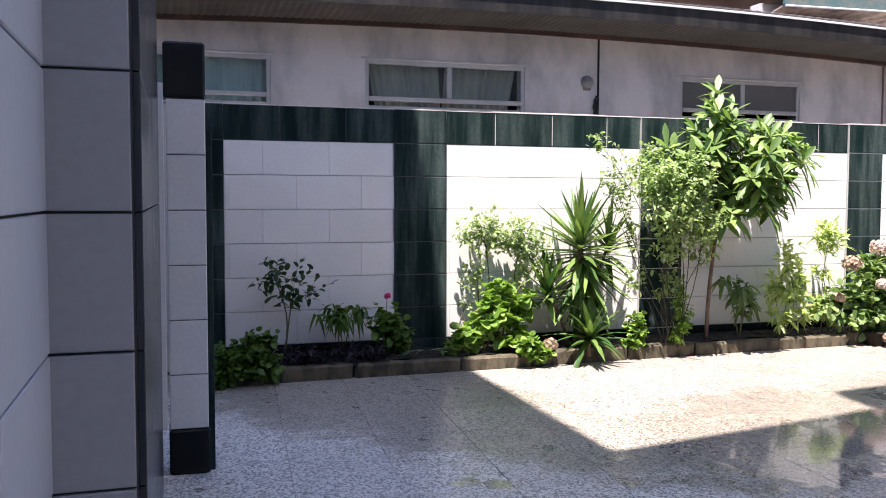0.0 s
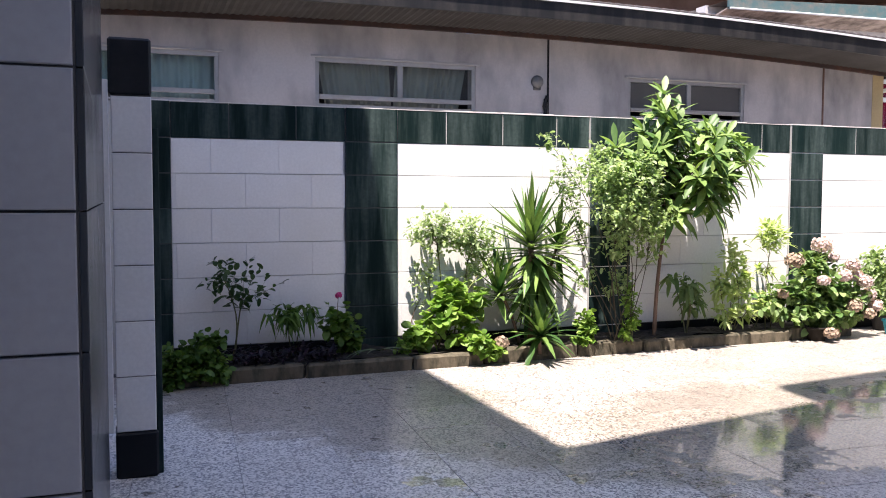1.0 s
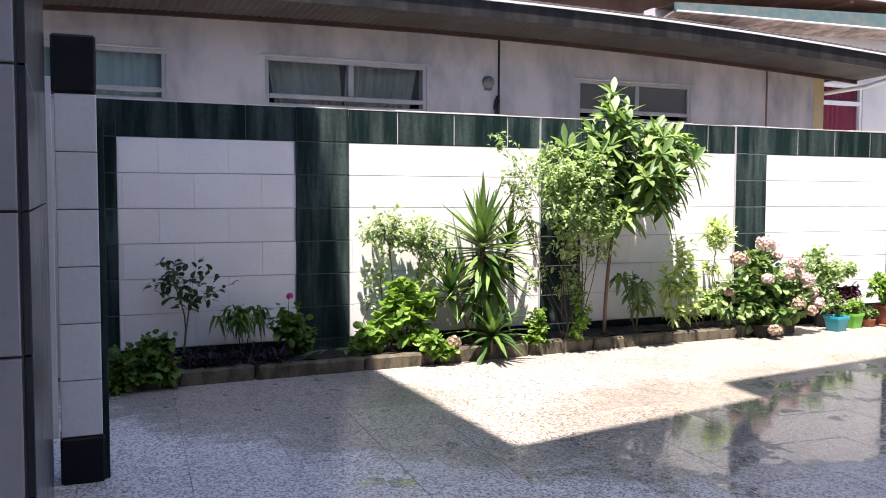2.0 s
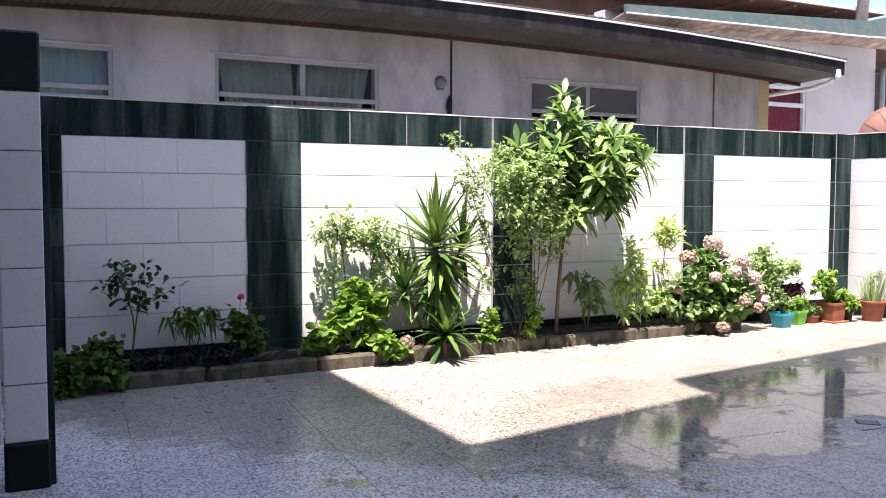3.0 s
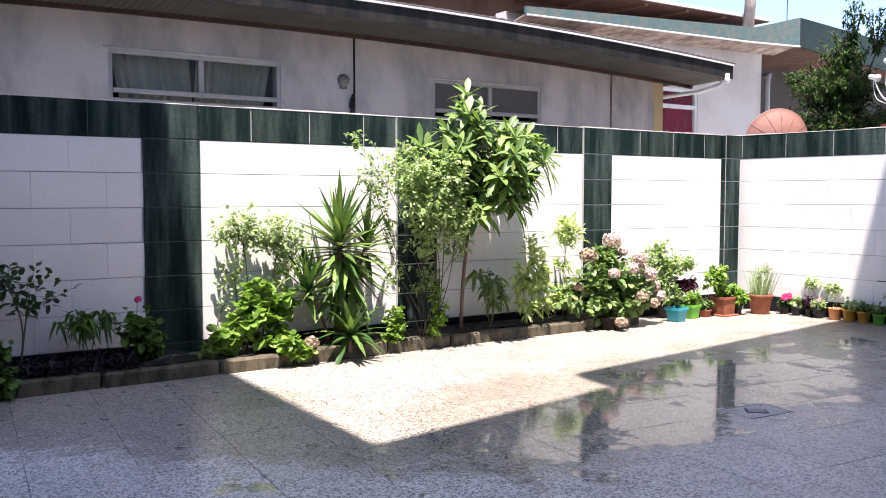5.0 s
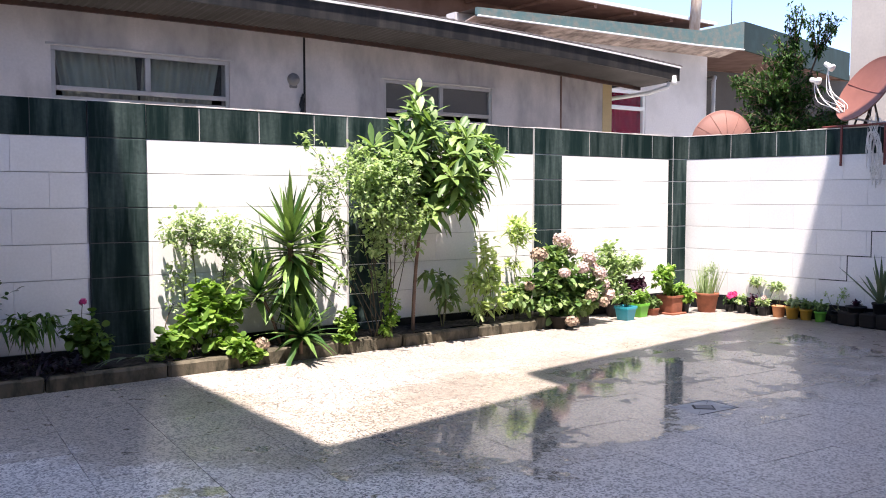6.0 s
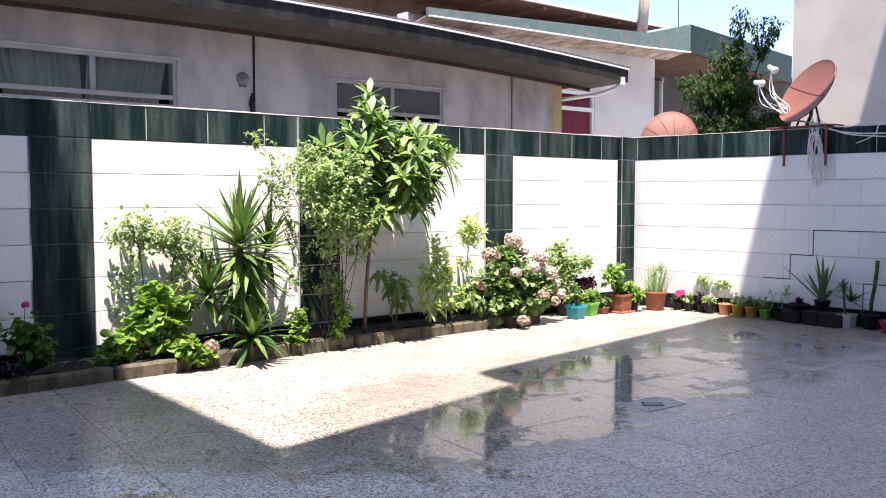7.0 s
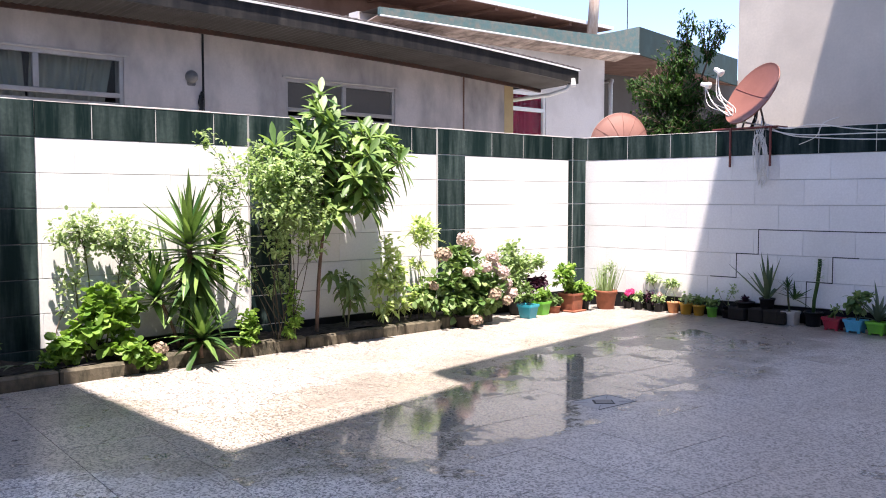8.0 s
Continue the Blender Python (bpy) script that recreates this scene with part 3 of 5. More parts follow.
part("gutter_pipe", add_tube(bmesh.new(), [(10.72, E_OUT + 0.05, zend - 0.02), (10.70, E_OUT + 0.08, zend - 0.09), (10.62, -0.42, zend - 0.16), (10.45, 0.10, zend - 0.20), (10.32, 0.34, zend - 0.23), (10.30, 0.36, zend - 0.45), (10.30, 0.36, 0.2)], 0.032, 10), PLASTIC, house, "white plastic downpipe")
part("outlet", add_lathe(bmesh.new(), [(0.0, 0.10), (0.028, 0.10), (0.034, 0.06), (0.045, 0.0), (0.04, -0.03), (0.0, -0.03)], 12, (10.72, E_OUT - 0.03, zend - 0.03)), PLASTIC, house)
lamp = thing("wall_lamp", (4.78, HOUSE_Y - 0.001, 2.885), "small round grey wall lamp on the plaster", "lamp")
bm = add_lathe(bmesh.new(), [(0.0, 0.0), (0.075, 0.0), (0.075, 0.02), (0.066, 0.05), (0.045, 0.075), (0.0, 0.085)], 20)
bm.transform(Matrix.Rotation(radians(90), 4, "X"))
part("globe", bm, LAMP_GREY, lamp)
part("mount", box(-0.05, 0.05, -0.012, 0, -0.10, 0.05, 0.01), LAMP_GREY, lamp)
bundle = thing("cable_bundle", (4.885, HOUSE_Y - 0.03, 2.25), "black cable bundle hanging on the plaster wall", "cables")
for k in range(5):
    rr = random.Random(k)
    part("cable", add_tube(bmesh.new(), [(rr.uniform(-0.02, 0.02), rr.uniform(-0.02, 0.01), z) for z in (0, 0.12, 0.24, 0.34, 0.42, 0.47 - 0.03 * k)], 0.018, 6), POT_BLACK, bundle)

# ---- second house farther off, white with a crimson-curtained window ----
far = thing("white_house", (0, 12.0, 0), "white plastered house with teal roof flashing and a crimson-curtained window", "house")
bm = bmesh.new()
add_box(bm, 9.0, 11.2, 0, 0.25, 0, 4.6)
add_box(bm, 13.8, 15.74, 0, 0.25, 0, 4.6)
add_box(bm, 11.2, 13.8, 0, 0.25, 3.60, 4.6)
add_box(bm, 11.2, 13.8, 0, 0.25, 0, 2.2)
bmesh.ops.remove_doubles(bm, verts=bm.verts, dist=1e-5)
part("wall", bm, PALE, far)
win = part("window", box(11.2, 13.8, 0.02, 0.08, 3.535, 3.598), PLASTIC, far, "white window frame")
for a, b, c, d in ((13.74, 13.8, 2.2, 3.534), (12.62, 12.68, 2.2, 3.21), (11.2, 13.739, 3.21, 3.285)):
    part("frame_bar", box(a, b, 0.015, 0.085, c, d, 0.004), PLASTIC, win)
pane = part("pane", box(11.2, 13.739, 0.045, 0.05, 2.2, 3.53), GLASS_CLEAR, win)
pane.visible_shadow = False
bm = bmesh.new()
prev = None
for i in range(121):
    x = 11.2 + 2.6 * i / 120
    cur = [bm.verts.new((x, 0.11 + 0.02 * math.sin(i * 0.9 + math.sin(i * 0.21) * 2), z)) for z in (2.1, 3.6)]
    if prev:
        bm.faces.new((prev[0], cur[0], cur[1], prev[1])).smooth = True
    prev = cur
part("curtain", bm, CRIMSON, win, "crimson folded curtain")
part("back_wall", box(15.0, 27.5, 3.0, 3.25, 0, 5.3), EAVE_SHADE_WALL, far, "grey side wing with roof shade put into its colour")
part("return_wall", box(15.49, 15.735, 0.255, 3.0, 0, 4.6), EAVE_SHADE_WALL, far)
part("drain_pipe", add_tube(bmesh.new(), [(17.6, 2.6, 4.35), (16.4, 0.4, 4.12), (15.93, -0.06, 4.05), (15.86, -0.08, 3.95), (15.86, -0.08, 0.2)], 0.045, 8), ALU, far)
bm = bmesh.new()
path = [(9.0, -0.6, 4.44, 4.58), (14.75, -0.6, 4.53, 4.83), (16.17, -0.6, 4.585, 5.18)]
rings = []
for (x, y, z0, z1), (nx, ny) in zip(path, ((0, 0.06), (0, 0.06), (0, 0.06))):
    rings.append([bm.verts.new(v) for v in ((x, y, z0), (x, y, z1), (x + nx, y + ny, z1), (x + nx, y + ny, z0))])
for r0, r1 in zip(rings, rings[1:]):
    for k in range(4):
        bm.faces.new((r0[k], r0[(k + 1) % 4], r1[(k + 1) % 4], r1[k]))
bm.faces.new(rings[0])
bm.faces.new(rings[-1])
bmesh.ops.recalc_face_normals(bm, faces=bm.faces)
part("flashing", bm, TEAL_SHEET, far, "weathered teal metal roof flashing")
bm = bmesh.new()
rings = [[bm.verts.new(v) for v in ((x, y, z0), (x, y, z1), (x + 0.02, y + 0.06, z1), (x + 0.02, y + 0.06, z0))] for x, y, z0, z1 in ((16.175, -0.595, 4.585, 5.18), (26.76, 3.0, 5.13, 5.99))]
for k in range(4):
    bm.faces.new((rings[0][k], rings[0][(k + 1) % 4], rings[1][(k + 1) % 4], rings[1][k]))
bmesh.ops.recalc_face_normals(bm, faces=bm.faces)
part("side_flashing", bm, SHADED_TEAL, far, "teal metal side flashing, its shade put into the colour")
for x0, x1, za, zb in ((9.0, 14.75, 4.44, 4.53), (14.75, 16.17, 4.53, 4.585)):
    part("bead", add_tube(bmesh.new(), [(x0, -0.61, za), (x1, -0.61, zb)], 0.016, 6), EDGE, far)
for i in range(36):
    x = 9.0 + 7.1 * i / 36
    z = 4.44 + 0.0195 * (x - 9)
    bm = add_sweep(bmesh.new(), [(-0.585, z + 0.01), (-0.02, z - 0.10), (-0.02, z - 0.08), (-0.585, z + 0.03)], [lambda a, b, q=q: (q, a, b) for q in (x, x + 0.185)])
    part("soffit_board", bm, SOFFIT_BOARD, far)

bm = bmesh.new()
for a, b in (((9.0, -0.56, 4.57), (14.75, -0.56, 4.82)), ((14.75, -0.56, 4.82), (16.15, -0.56, 5.15)), ((16.15, -0.56, 5.15), (26.7, 3.05, 5.96))):
    bm.faces.new([bm.verts.new(v) for v in (a, b, (b[0] + 0.5, 8.0, b[2] + 0.25), (a[0] + 0.5, 8.0, a[2] + 0.25))])
part("roof", bm, ROOFING, far)
part("upper_wall", box(6.0, 17.6, 3.4, 3.6, 4.6, 5.76), RUST, far, "brown boarded gable wall")
part("upper_roof", box(6.0, 18.6, 2.0, 6.5, 5.76, 5.83), RUST, far, "rusty brown upper roof edge")
part("upper_bead", box(6.0, 18.65, 1.94, 1.995, 5.775, 5.85), EDGE, far, "pale peeling roof edge")
for k in range(9):
    part("rafter", box(6.6 + 1.3 * k, 6.7 + 1.3 * k, 2.05, 3.39, 5.69, 5.758), RUST, far)
bm = bmesh.new()
bm.faces.new([bm.verts.new(v) for v in ((16.1, -0.53, 4.62), (15.6, 2.99, 4.7), (26.7, 2.99, 5.1), (26.72, 3.0, 5.16))])
bmesh.ops.solidify(bm, geom=bm.faces[:], thickness=0.03)
part("side_soffit", bm, RUST, far, "rusty side soffit")
part("chimney", add_tube(bmesh.new(), [(17.3, 1.6, 5.2), (17.5, 1.6, 7.2)], 0.13, 12), FLUE, far, "rust-streaked flue pipe")

part("antenna_mast", add_tube(bmesh.new(), [(18.9, 1.7, 5.0), (18.9, 1.7, 8.2)], 0.012, 6), IRON, far, "thin antenna mast")

# ---- pale tall building beyond the short wall ----
tall = thing("tall_building", (12.0, 6.72, 0), "pale plastered blank wall of a taller building", "building")
part("wall", box(0, 6, -12, 0, 0, 10), WARM_WALL, tall)
part("plinth", box(-0.03, 0.0, -12, 0.03, 0, 2.2), WARM_WALL, tall)


# ---- plants ----
class Foliage:
    """Gathers bent, folded leaf blades and makes one mesh of them."""

    def __init__(self):
        self.v, self.f = [], []

    def blade(self, base, way, up, length, width, droop=0.2, prof=((0.0, 0.12), (0.3, 0.9), (0.65, 0.8), (1.0, 0.03)), fold=0.25):
        base, way = Vector(base), Vector(way).normalized()
        side = way.cross(Vector(up))
        if side.length < 1e-3:
            side = way.orthogonal()
        side.normalize()
        nor = side.cross(way)
        k = len(self.v)
        for s, w in prof:
            p = base + way * (length * s) - Vector((0, 0, droop * length * s * s))
            o = side * (width / 2 * w)
            lift = nor * (fold * width / 2 * w)
            self.v += [tuple(p - o + lift), tuple(p), tuple(p + o + lift)]
        for i in range(len(prof) - 1):
            a = k + 3 * i
            self.f += [(a, a + 1, a + 4, a + 3), (a + 1, a + 2, a + 5, a + 4)]

    def make(self, name, mat, parent, label=""):
        me = bpy.data.meshes.new(name)
        me.from_pydata(self.v, [], self.f)
        me.polygons.foreach_set("use_smooth", [True] * len(me.polygons))
        me.materials.append(mat)
        ob = new(name, me)
        ob.parent = parent
        return tagged(ob, label)


def in_ball(r):
    while True:
        p = Vector((r.uniform(-1, 1), r.uniform(-1, 1), r.uniform(-1, 1)))
        if p.length < 1:
            return p


SWORD = ((0.0, 0.7), (0.25, 1.0), (0.6, 0.75), (0.85, 0.35), (1.0, 0.02))
ROUND = ((0.0, 0.35), (0.22, 0.95), (0.6, 1.0), (0.88, 0.6), (1.0, 0.1))


def rosette(F, at, axis, n, length, width, lo, hi, droop, r, prof=SWORD, fold=0.35, rise=0.0):
    """Leaves all round an axis; the inner ones stand up, the outer ones spread and hang."""
    axis = Vector(axis).normalized()
    u = axis.orthogonal().normalized()
    w = axis.cross(u)
    for i in range(n):
        q = (i + 0.5) / n
        el = radians(hi + (lo - hi) * q + r.uniform(-7, 7))
        a = i * 2.39996 + r.uniform(-0.25, 0.25)
        d = math.cos(el) * (math.cos(a) * u + math.sin(a) * w) + math.sin(el) * axis
        F.blade(Vector(at) - axis * rise * q, d, axis, length * r.uniform(0.75, 1.1), width * r.uniform(0.85, 1.15), droop * (0.4 + q) * r.uniform(0.6, 1.3), prof, fold)


BLADES = {}


def leaf_object(holder, mat, at, way, up, length, width, bend, prof, fold=0.4):
    """One large leaf as a part of its own; leaves of like bend share a mesh."""
    key = (mat.name, round(bend * 6) / 6, prof)
    if key not in BLADES:
        b = Foliage()
        for s, w in prof:
            o, x, z = w / 2, s, -key[1] * s * s
            b.v += [(x, o, z + fold * o * 0.12), (x, 0, z), (x, -o, z + fold * o * 0.12)]
        for i in range(len(prof) - 1):
            a = 3 * i
            b.f += [(a, a + 1, a + 4, a + 3), (a + 1, a + 2, a + 5, a + 4)]
        me = bpy.data.meshes.new("leaf")
        me.from_pydata(b.v, [], b.f)
        me.polygons.foreach_set("use_smooth", [True] * len(me.polygons))
        me.materials.append(mat)
        BLADES[key] = me
    way = Vector(way).normalized()
    side = Vector(up).cross(way)
    if side.length < 1e-3:
        side = way.orthogonal()
    side.normalize()
    nor = way.cross(side)
    m = Matrix((way, side, nor)).transposed().to_4x4()
    ob = new("leaf", BLADES[key])
    ob.parent = holder
    ob.matrix_local = Matrix.Translation(at) @ m @ Matrix.Diagonal((length, width, length, 1))
    return ob


def leaf_rosette(holder, mat, at, axis, n, length, width, lo, hi, bend, r, prof=None, rise=0.0):
    """Like rosette(), every leaf a part."""
    axis = Vector(axis).normalized()
    u = axis.orthogonal().normalized()
    w = axis.cross(u)
    for i in range(n):
        q = (i + 0.5) / n
        el = radians(hi + (lo - hi) * q + r.uniform(-8, 8))
        a = i * 2.39996 + r.uniform(-0.25, 0.25)
        d = math.cos(el) * (math.cos(a) * u + math.sin(a) * w) + math.sin(el) * axis
        leaf_object(holder, mat, Vector(at) - axis * rise * q, d, axis, length * r.uniform(0.72, 1.1), width * r.uniform(0.85, 1.15), bend * (0.3 + q) * r.uniform(0.3, 1.4), prof or SWORD)


def curve(a, b, r, bend=0.15, n=5):
    a, b = Vector(a), Vector(b)
    k = in_ball(r) * (b - a).length * bend
    k.z = abs(k.z)
    return [a.lerp(b, i / n) + k * math.sin(math.pi * i / n) for i in range(n + 1)]


def shrub_parts(holder, base, blobs, twigs, leaf, mat, seed, per=8, droop=0.3, stem=0.008, bark=None, prof=ROUND, start=0.25, fold=0.2, base_spread=0.03):
    """Stems that rise from a base into clumps, twigs inside each clump and leaves along the twigs. A clump: centre, radii, share."""
    r = random.Random(seed)
    S, F = bmesh.new(), Foliage()
    mains = []
    for c, rad, share in blobs:
        b0 = Vector(base) + Vector((r.uniform(-1, 1), r.uniform(-0.6, 0.6), 0)) * base_spread
        m = curve(b0, Vector(c) + Vector((0, 0, -rad[2] * 0.1)), r, 0.12, 7)
        part("stem", add_tube(bmesh.new(), m, stem, 6, 0.45), bark or STEM, holder)
        mains.append(m)
    total = sum(b[2] for b in blobs)
    for (c, rad, share), m in zip(blobs, mains):
        for _ in range(max(1, round(twigs * share / total))):
            p = in_ball(r)
            p = p.normalized() * (p.length ** 0.6) * (1.35 if r.random() < 0.14 else 1.0)
            tip = Vector(c) + Vector((p.x * rad[0], p.y * rad[1], p.z * rad[2]))
            root = m[r.randint(5, len(m) - 1)]
            if (tip - root).length < 0.02:
                continue
            t = curve(root, tip, r, 0.2, 4)
            if r.random() < 0.5:
                add_tube(S, t, stem * 0.22, 4, 0.5)
            for i in range(per):
                q = start + (1 - start) * (i + r.random()) / per
                k = min(3, int(q * 4))
                pos = t[k].lerp(t[k + 1], q * 4 - k)
                along_ = (t[k + 1] - t[k]).normalized()
                d = (along_ * 0.6 + in_ball(r).normalized() + Vector((0, -0.15, 0.15))).normalized()
                sz = r.uniform(0.6, 1.15)
                F.blade(pos, d, Vector((0, 0, 1)) + in_ball(r) * 0.7, leaf[0] * sz, leaf[1] * sz, droop * r.uniform(0.3, 1.5), prof, fold)
    tagged(part("twigs", S, bark or STEM, holder), kind="stuff")
    return F.make("foliage", mat, holder, "")


def shrub(name, label, category, at, blobs, twigs, leaf, mat, seed, group="", **kw):
    holder = thing(name, at, label, category, group)
    shrub_parts(holder, (0, 0, -0.03), blobs, twigs, leaf, mat, seed, **kw)
    return holder


def bloom(holder, at, radius, mat, seed, name="flower_head", label="", florets=70, petal=0.026):
    """A round head of four-petalled florets."""
    r = random.Random(seed)
    F = Foliage()
    for i in range(florets):
        z = 1 - 1.7 * (i + 0.5) / florets
        a = i * 2.39996
        nrm = Vector((math.sqrt(max(0, 1 - z * z)) * math.cos(a), math.sqrt(max(0, 1 - z * z)) * math.sin(a), z * 0.85))
        p = Vector(at) + nrm * radius * r.uniform(0.62, 1.08) + in_ball(r) * radius * 0.15
        u = nrm.orthogonal().normalized()
        w = nrm.cross(u)
        t0 = r.uniform(0, 1.57)
        for k in range(4):
            t = t0 + k * math.pi / 2
            F.blade(p, math.cos(t) * u + math.sin(t) * w + nrm * 0.25, nrm, petal * r.uniform(0.8, 1.1), petal, 0.05, ((0, 0.4), (0.6, 1.0), (1.0, 0.5)), 0.1)
    return F.make(name, mat, holder, label)


BED = "plants in the bed"
SOIL_Z = 0.115

# shaded end of the bed
shrub("rose_sapling", "thin young rose with sparse dark leaves against the shaded wall", "plant", (0.90, 7.5, SOIL_Z), [((-0.06, 0.02, 0.72), (0.27, 0.1, 0.20), 3), ((0.10, 0, 0.62), (0.28, 0.1, 0.22), 3)], 40, (0.07, 0.042), LEAF_DARK, 11, BED, per=5, stem=0.009, base_spread=0.06, start=0.4)
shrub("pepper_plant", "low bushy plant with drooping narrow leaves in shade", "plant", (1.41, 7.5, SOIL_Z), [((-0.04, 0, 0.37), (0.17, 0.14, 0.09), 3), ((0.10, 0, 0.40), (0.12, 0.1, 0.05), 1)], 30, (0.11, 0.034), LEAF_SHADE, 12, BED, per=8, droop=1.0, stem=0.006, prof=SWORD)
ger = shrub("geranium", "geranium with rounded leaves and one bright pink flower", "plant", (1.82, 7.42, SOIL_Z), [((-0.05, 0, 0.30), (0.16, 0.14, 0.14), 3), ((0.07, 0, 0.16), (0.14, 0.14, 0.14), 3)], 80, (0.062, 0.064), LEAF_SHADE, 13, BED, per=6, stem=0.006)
part("flower_stalk", add_tube(bmesh.new(), curve((0, 0, 0.2), (-0.02, 0, 0.52), random.Random(3), 0.1), 0.003, 5), STEM, ger)
bloom(ger, (-0.02, 0, 0.53), 0.024, PETAL_HOT, 5, "flower", "bright pink flower", 14, 0.018)
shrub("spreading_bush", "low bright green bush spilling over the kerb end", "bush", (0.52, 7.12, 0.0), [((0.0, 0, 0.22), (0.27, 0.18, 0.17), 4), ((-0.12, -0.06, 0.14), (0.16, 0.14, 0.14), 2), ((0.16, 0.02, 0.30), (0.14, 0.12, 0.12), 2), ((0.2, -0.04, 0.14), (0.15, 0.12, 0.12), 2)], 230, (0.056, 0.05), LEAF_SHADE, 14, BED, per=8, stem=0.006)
trad = thing("purple_ground_cover", (1.25, 7.38, SOIL_Z), "dark purple trailing ground cover in the shaded bed", "plant", BED)
F = Foliage()
r = random.Random(15)
for i in range(380):
    p = (r.uniform(-0.42, 0.48), r.uniform(-0.24, 0.15), r.uniform(-0.02, 0.10))
    F.blade(p, Vector((r.uniform(-1, 1), r.uniform(-1, 0.5), r.uniform(0.1, 1.2))), (0, 0, 1), r.uniform(0.07, 0.14), 0.026, 0.5, SWORD)
F.make("foliage", LEAF_PLUM, trad)
strap = thing("strap_leaf_plant", (2.12, 7.25, SOIL_Z), "pale strap-leaved plant lying over the kerb", "plant", BED)
F = Foliage()
for a, ln in ((200, 0.3), (185, 0.34), (170, 0.26), (-5, 0.30), (8, 0.34), (235, 0.2), (300, 0.18)):
    F.blade((0, 0, 0.05), (math.cos(radians(a)), math.sin(radians(a)) * 0.4 - 0.1, 0.35), (0, 0, 1), ln, 0.035, 0.45, SWORD, 0.4)
F.make("foliage", LEAF_GREY, strap)
shrub("seedling", "small bright green seedling by the kerb", "plant", (2.36, 7.3, SOIL_Z), [((0, 0, 0.07), (0.09, 0.07, 0.06), 1)], 12, (0.05, 0.045), LEAF_BRIGHT, 16, BED, per=5, stem=0.003)

# sunlit bed: pale rose, geraniums, yuccas
shrub("pale_rose_bush", "sunlit rose bush with pale green leaves against the wall", "bush", (2.92, 7.62, SOIL_Z), [((-0.16, 0.0, 1.08), (0.32, 0.12, 0.22), 6), ((0.20, -0.02, 1.04), (0.36, 0.12, 0.20), 6), ((0.42, 0, 0.84), (0.22, 0.1, 0.18), 2), ((-0.22, 0.0, 0.66), (0.22, 0.1, 0.22), 1.2), ((0.16, 0, 0.66), (0.2, 0.1, 0.2), 1.0)], 230, (0.052, 0.030), LEAF_PALE, 21, BED, per=8, stem=0.008, base_spread=0.15)
shrub("bare_rose_stem", "thin leaning rose stem with a few brown leaves", "plant", (2.50, 7.6, SOIL_Z), [((0.12, 0, 0.46), (0.10, 0.05, 0.06), 1), ((0.30, 0, 0.58), (0.10, 0.05, 0.04), 0.6)], 9, (0.045, 0.03), LEAF_PALE, 22, BED, per=4, stem=0.006, bark=BARK)
shrub("geranium_clump", "clump of broad bright green geranium leaves", "bush", (2.80, 7.40, SOIL_Z), [((-0.04, 0, 0.34), (0.24, 0.16, 0.20), 4), ((0.20, 0.02, 0.40), (0.22, 0.14, 0.20), 4), ((-0.30, -0.03, 0.16), (0.17, 0.13, 0.13), 2.4), ((0.05, -0.02, 0.56), (0.12, 0.1, 0.10), 1), ((0.10, -0.08, 0.14), (0.2, 0.1, 0.12), 1.2)], 140, (0.085, 0.088), LEAF_BRIGHT, 23, BED, per=6, stem=0.007)
shrub("creeping_geranium", "bright geranium shoots hanging over the kerb", "plant", (3.05, 7.2, SOIL_Z), [((-0.05, -0.08, 0.10), (0.12, 0.1, 0.09), 2), ((0.08, -0.1, 0.02), (0.12, 0.07, 0.08), 2)], 42, (0.07, 0.072), LEAF_BRIGHT, 24, BED, per=5, stem=0.004)
dry = thing("dry_flower_head", (3.22, 7.12, 0.15), "dry brown hydrangea head lying over the kerb", "plant", BED)
bloom(dry, (0, 0, 0.05), 0.06, DRY, 31, "flower_head", "", 60, 0.026)
part("stalk", add_tube(bmesh.new(), [(0, 0.01, 0.02), (0.02, 0.12, -0.01), (0.03, 0.2, -0.03)], 0.005, 6), BARK, dry)


def yucca(at, heads, label, seed, name="yucca"):
    """Stems with heads of sword leaves: (offset, leaves, length, width, lowest and highest angle, droop, depth of leafy stem)."""
    holder = thing(name, at, label, "plant", BED)
    r = random.Random(seed)
    for off, n, ln, wd, lo, hi, dr, rise in heads:
        part("trunk", add_tube(bmesh.new(), curve((off[0] * 0.3, off[1] * 0.3, -0.05), off, r, 0.05), 0.035 if n > 60 else 0.018, 8, 0.7), BARK, holder, "brown scaly stem")
        leaf_rosette(holder, LEAF_YUCCA, off, (off[0] * 0.2, off[1] * 0.3 - 0.05, 1), n, ln, wd, lo, hi, dr, r, SWORD, rise)
    return holder


yucca((3.66, 7.42, SOIL_Z), [((-0.02, -0.02, 1.04), 62, 0.60, 0.064, -30, 88, 0.14, 0.24), ((0.34, 0.10, 0.98), 34, 0.44, 0.06, -30, 84, 0.18, 0.2), ((-0.34, 0.0, 0.54), 34, 0.44, 0.06, -12, 86, 0.2, 0.12), ((0.04, -0.03, 0.80), 90, 0.56, 0.062, -82, -20, 0.18, 0.34)], "tall many-headed yucca with long sword-shaped green leaves", 41)
yucca((3.62, 7.16, SOIL_Z), [((0.0, -0.02, 0.13), 40, 0.40, 0.062, -12, 86, 0.5, 0.04)], "low young yucca arching over the kerb", 42)
shrub("low_herb", "low yellow-green leafy herb beside the kerb", "plant", (4.18, 7.28, SOIL_Z), [((0, 0, 0.20), (0.13, 0.1, 0.15), 3), ((-0.06, -0.04, 0.06), (0.13, 0.08, 0.1), 1.5)], 62, (0.055, 0.05), LEAF_BRIGHT, 25, BED, per=7, stem=0.004)
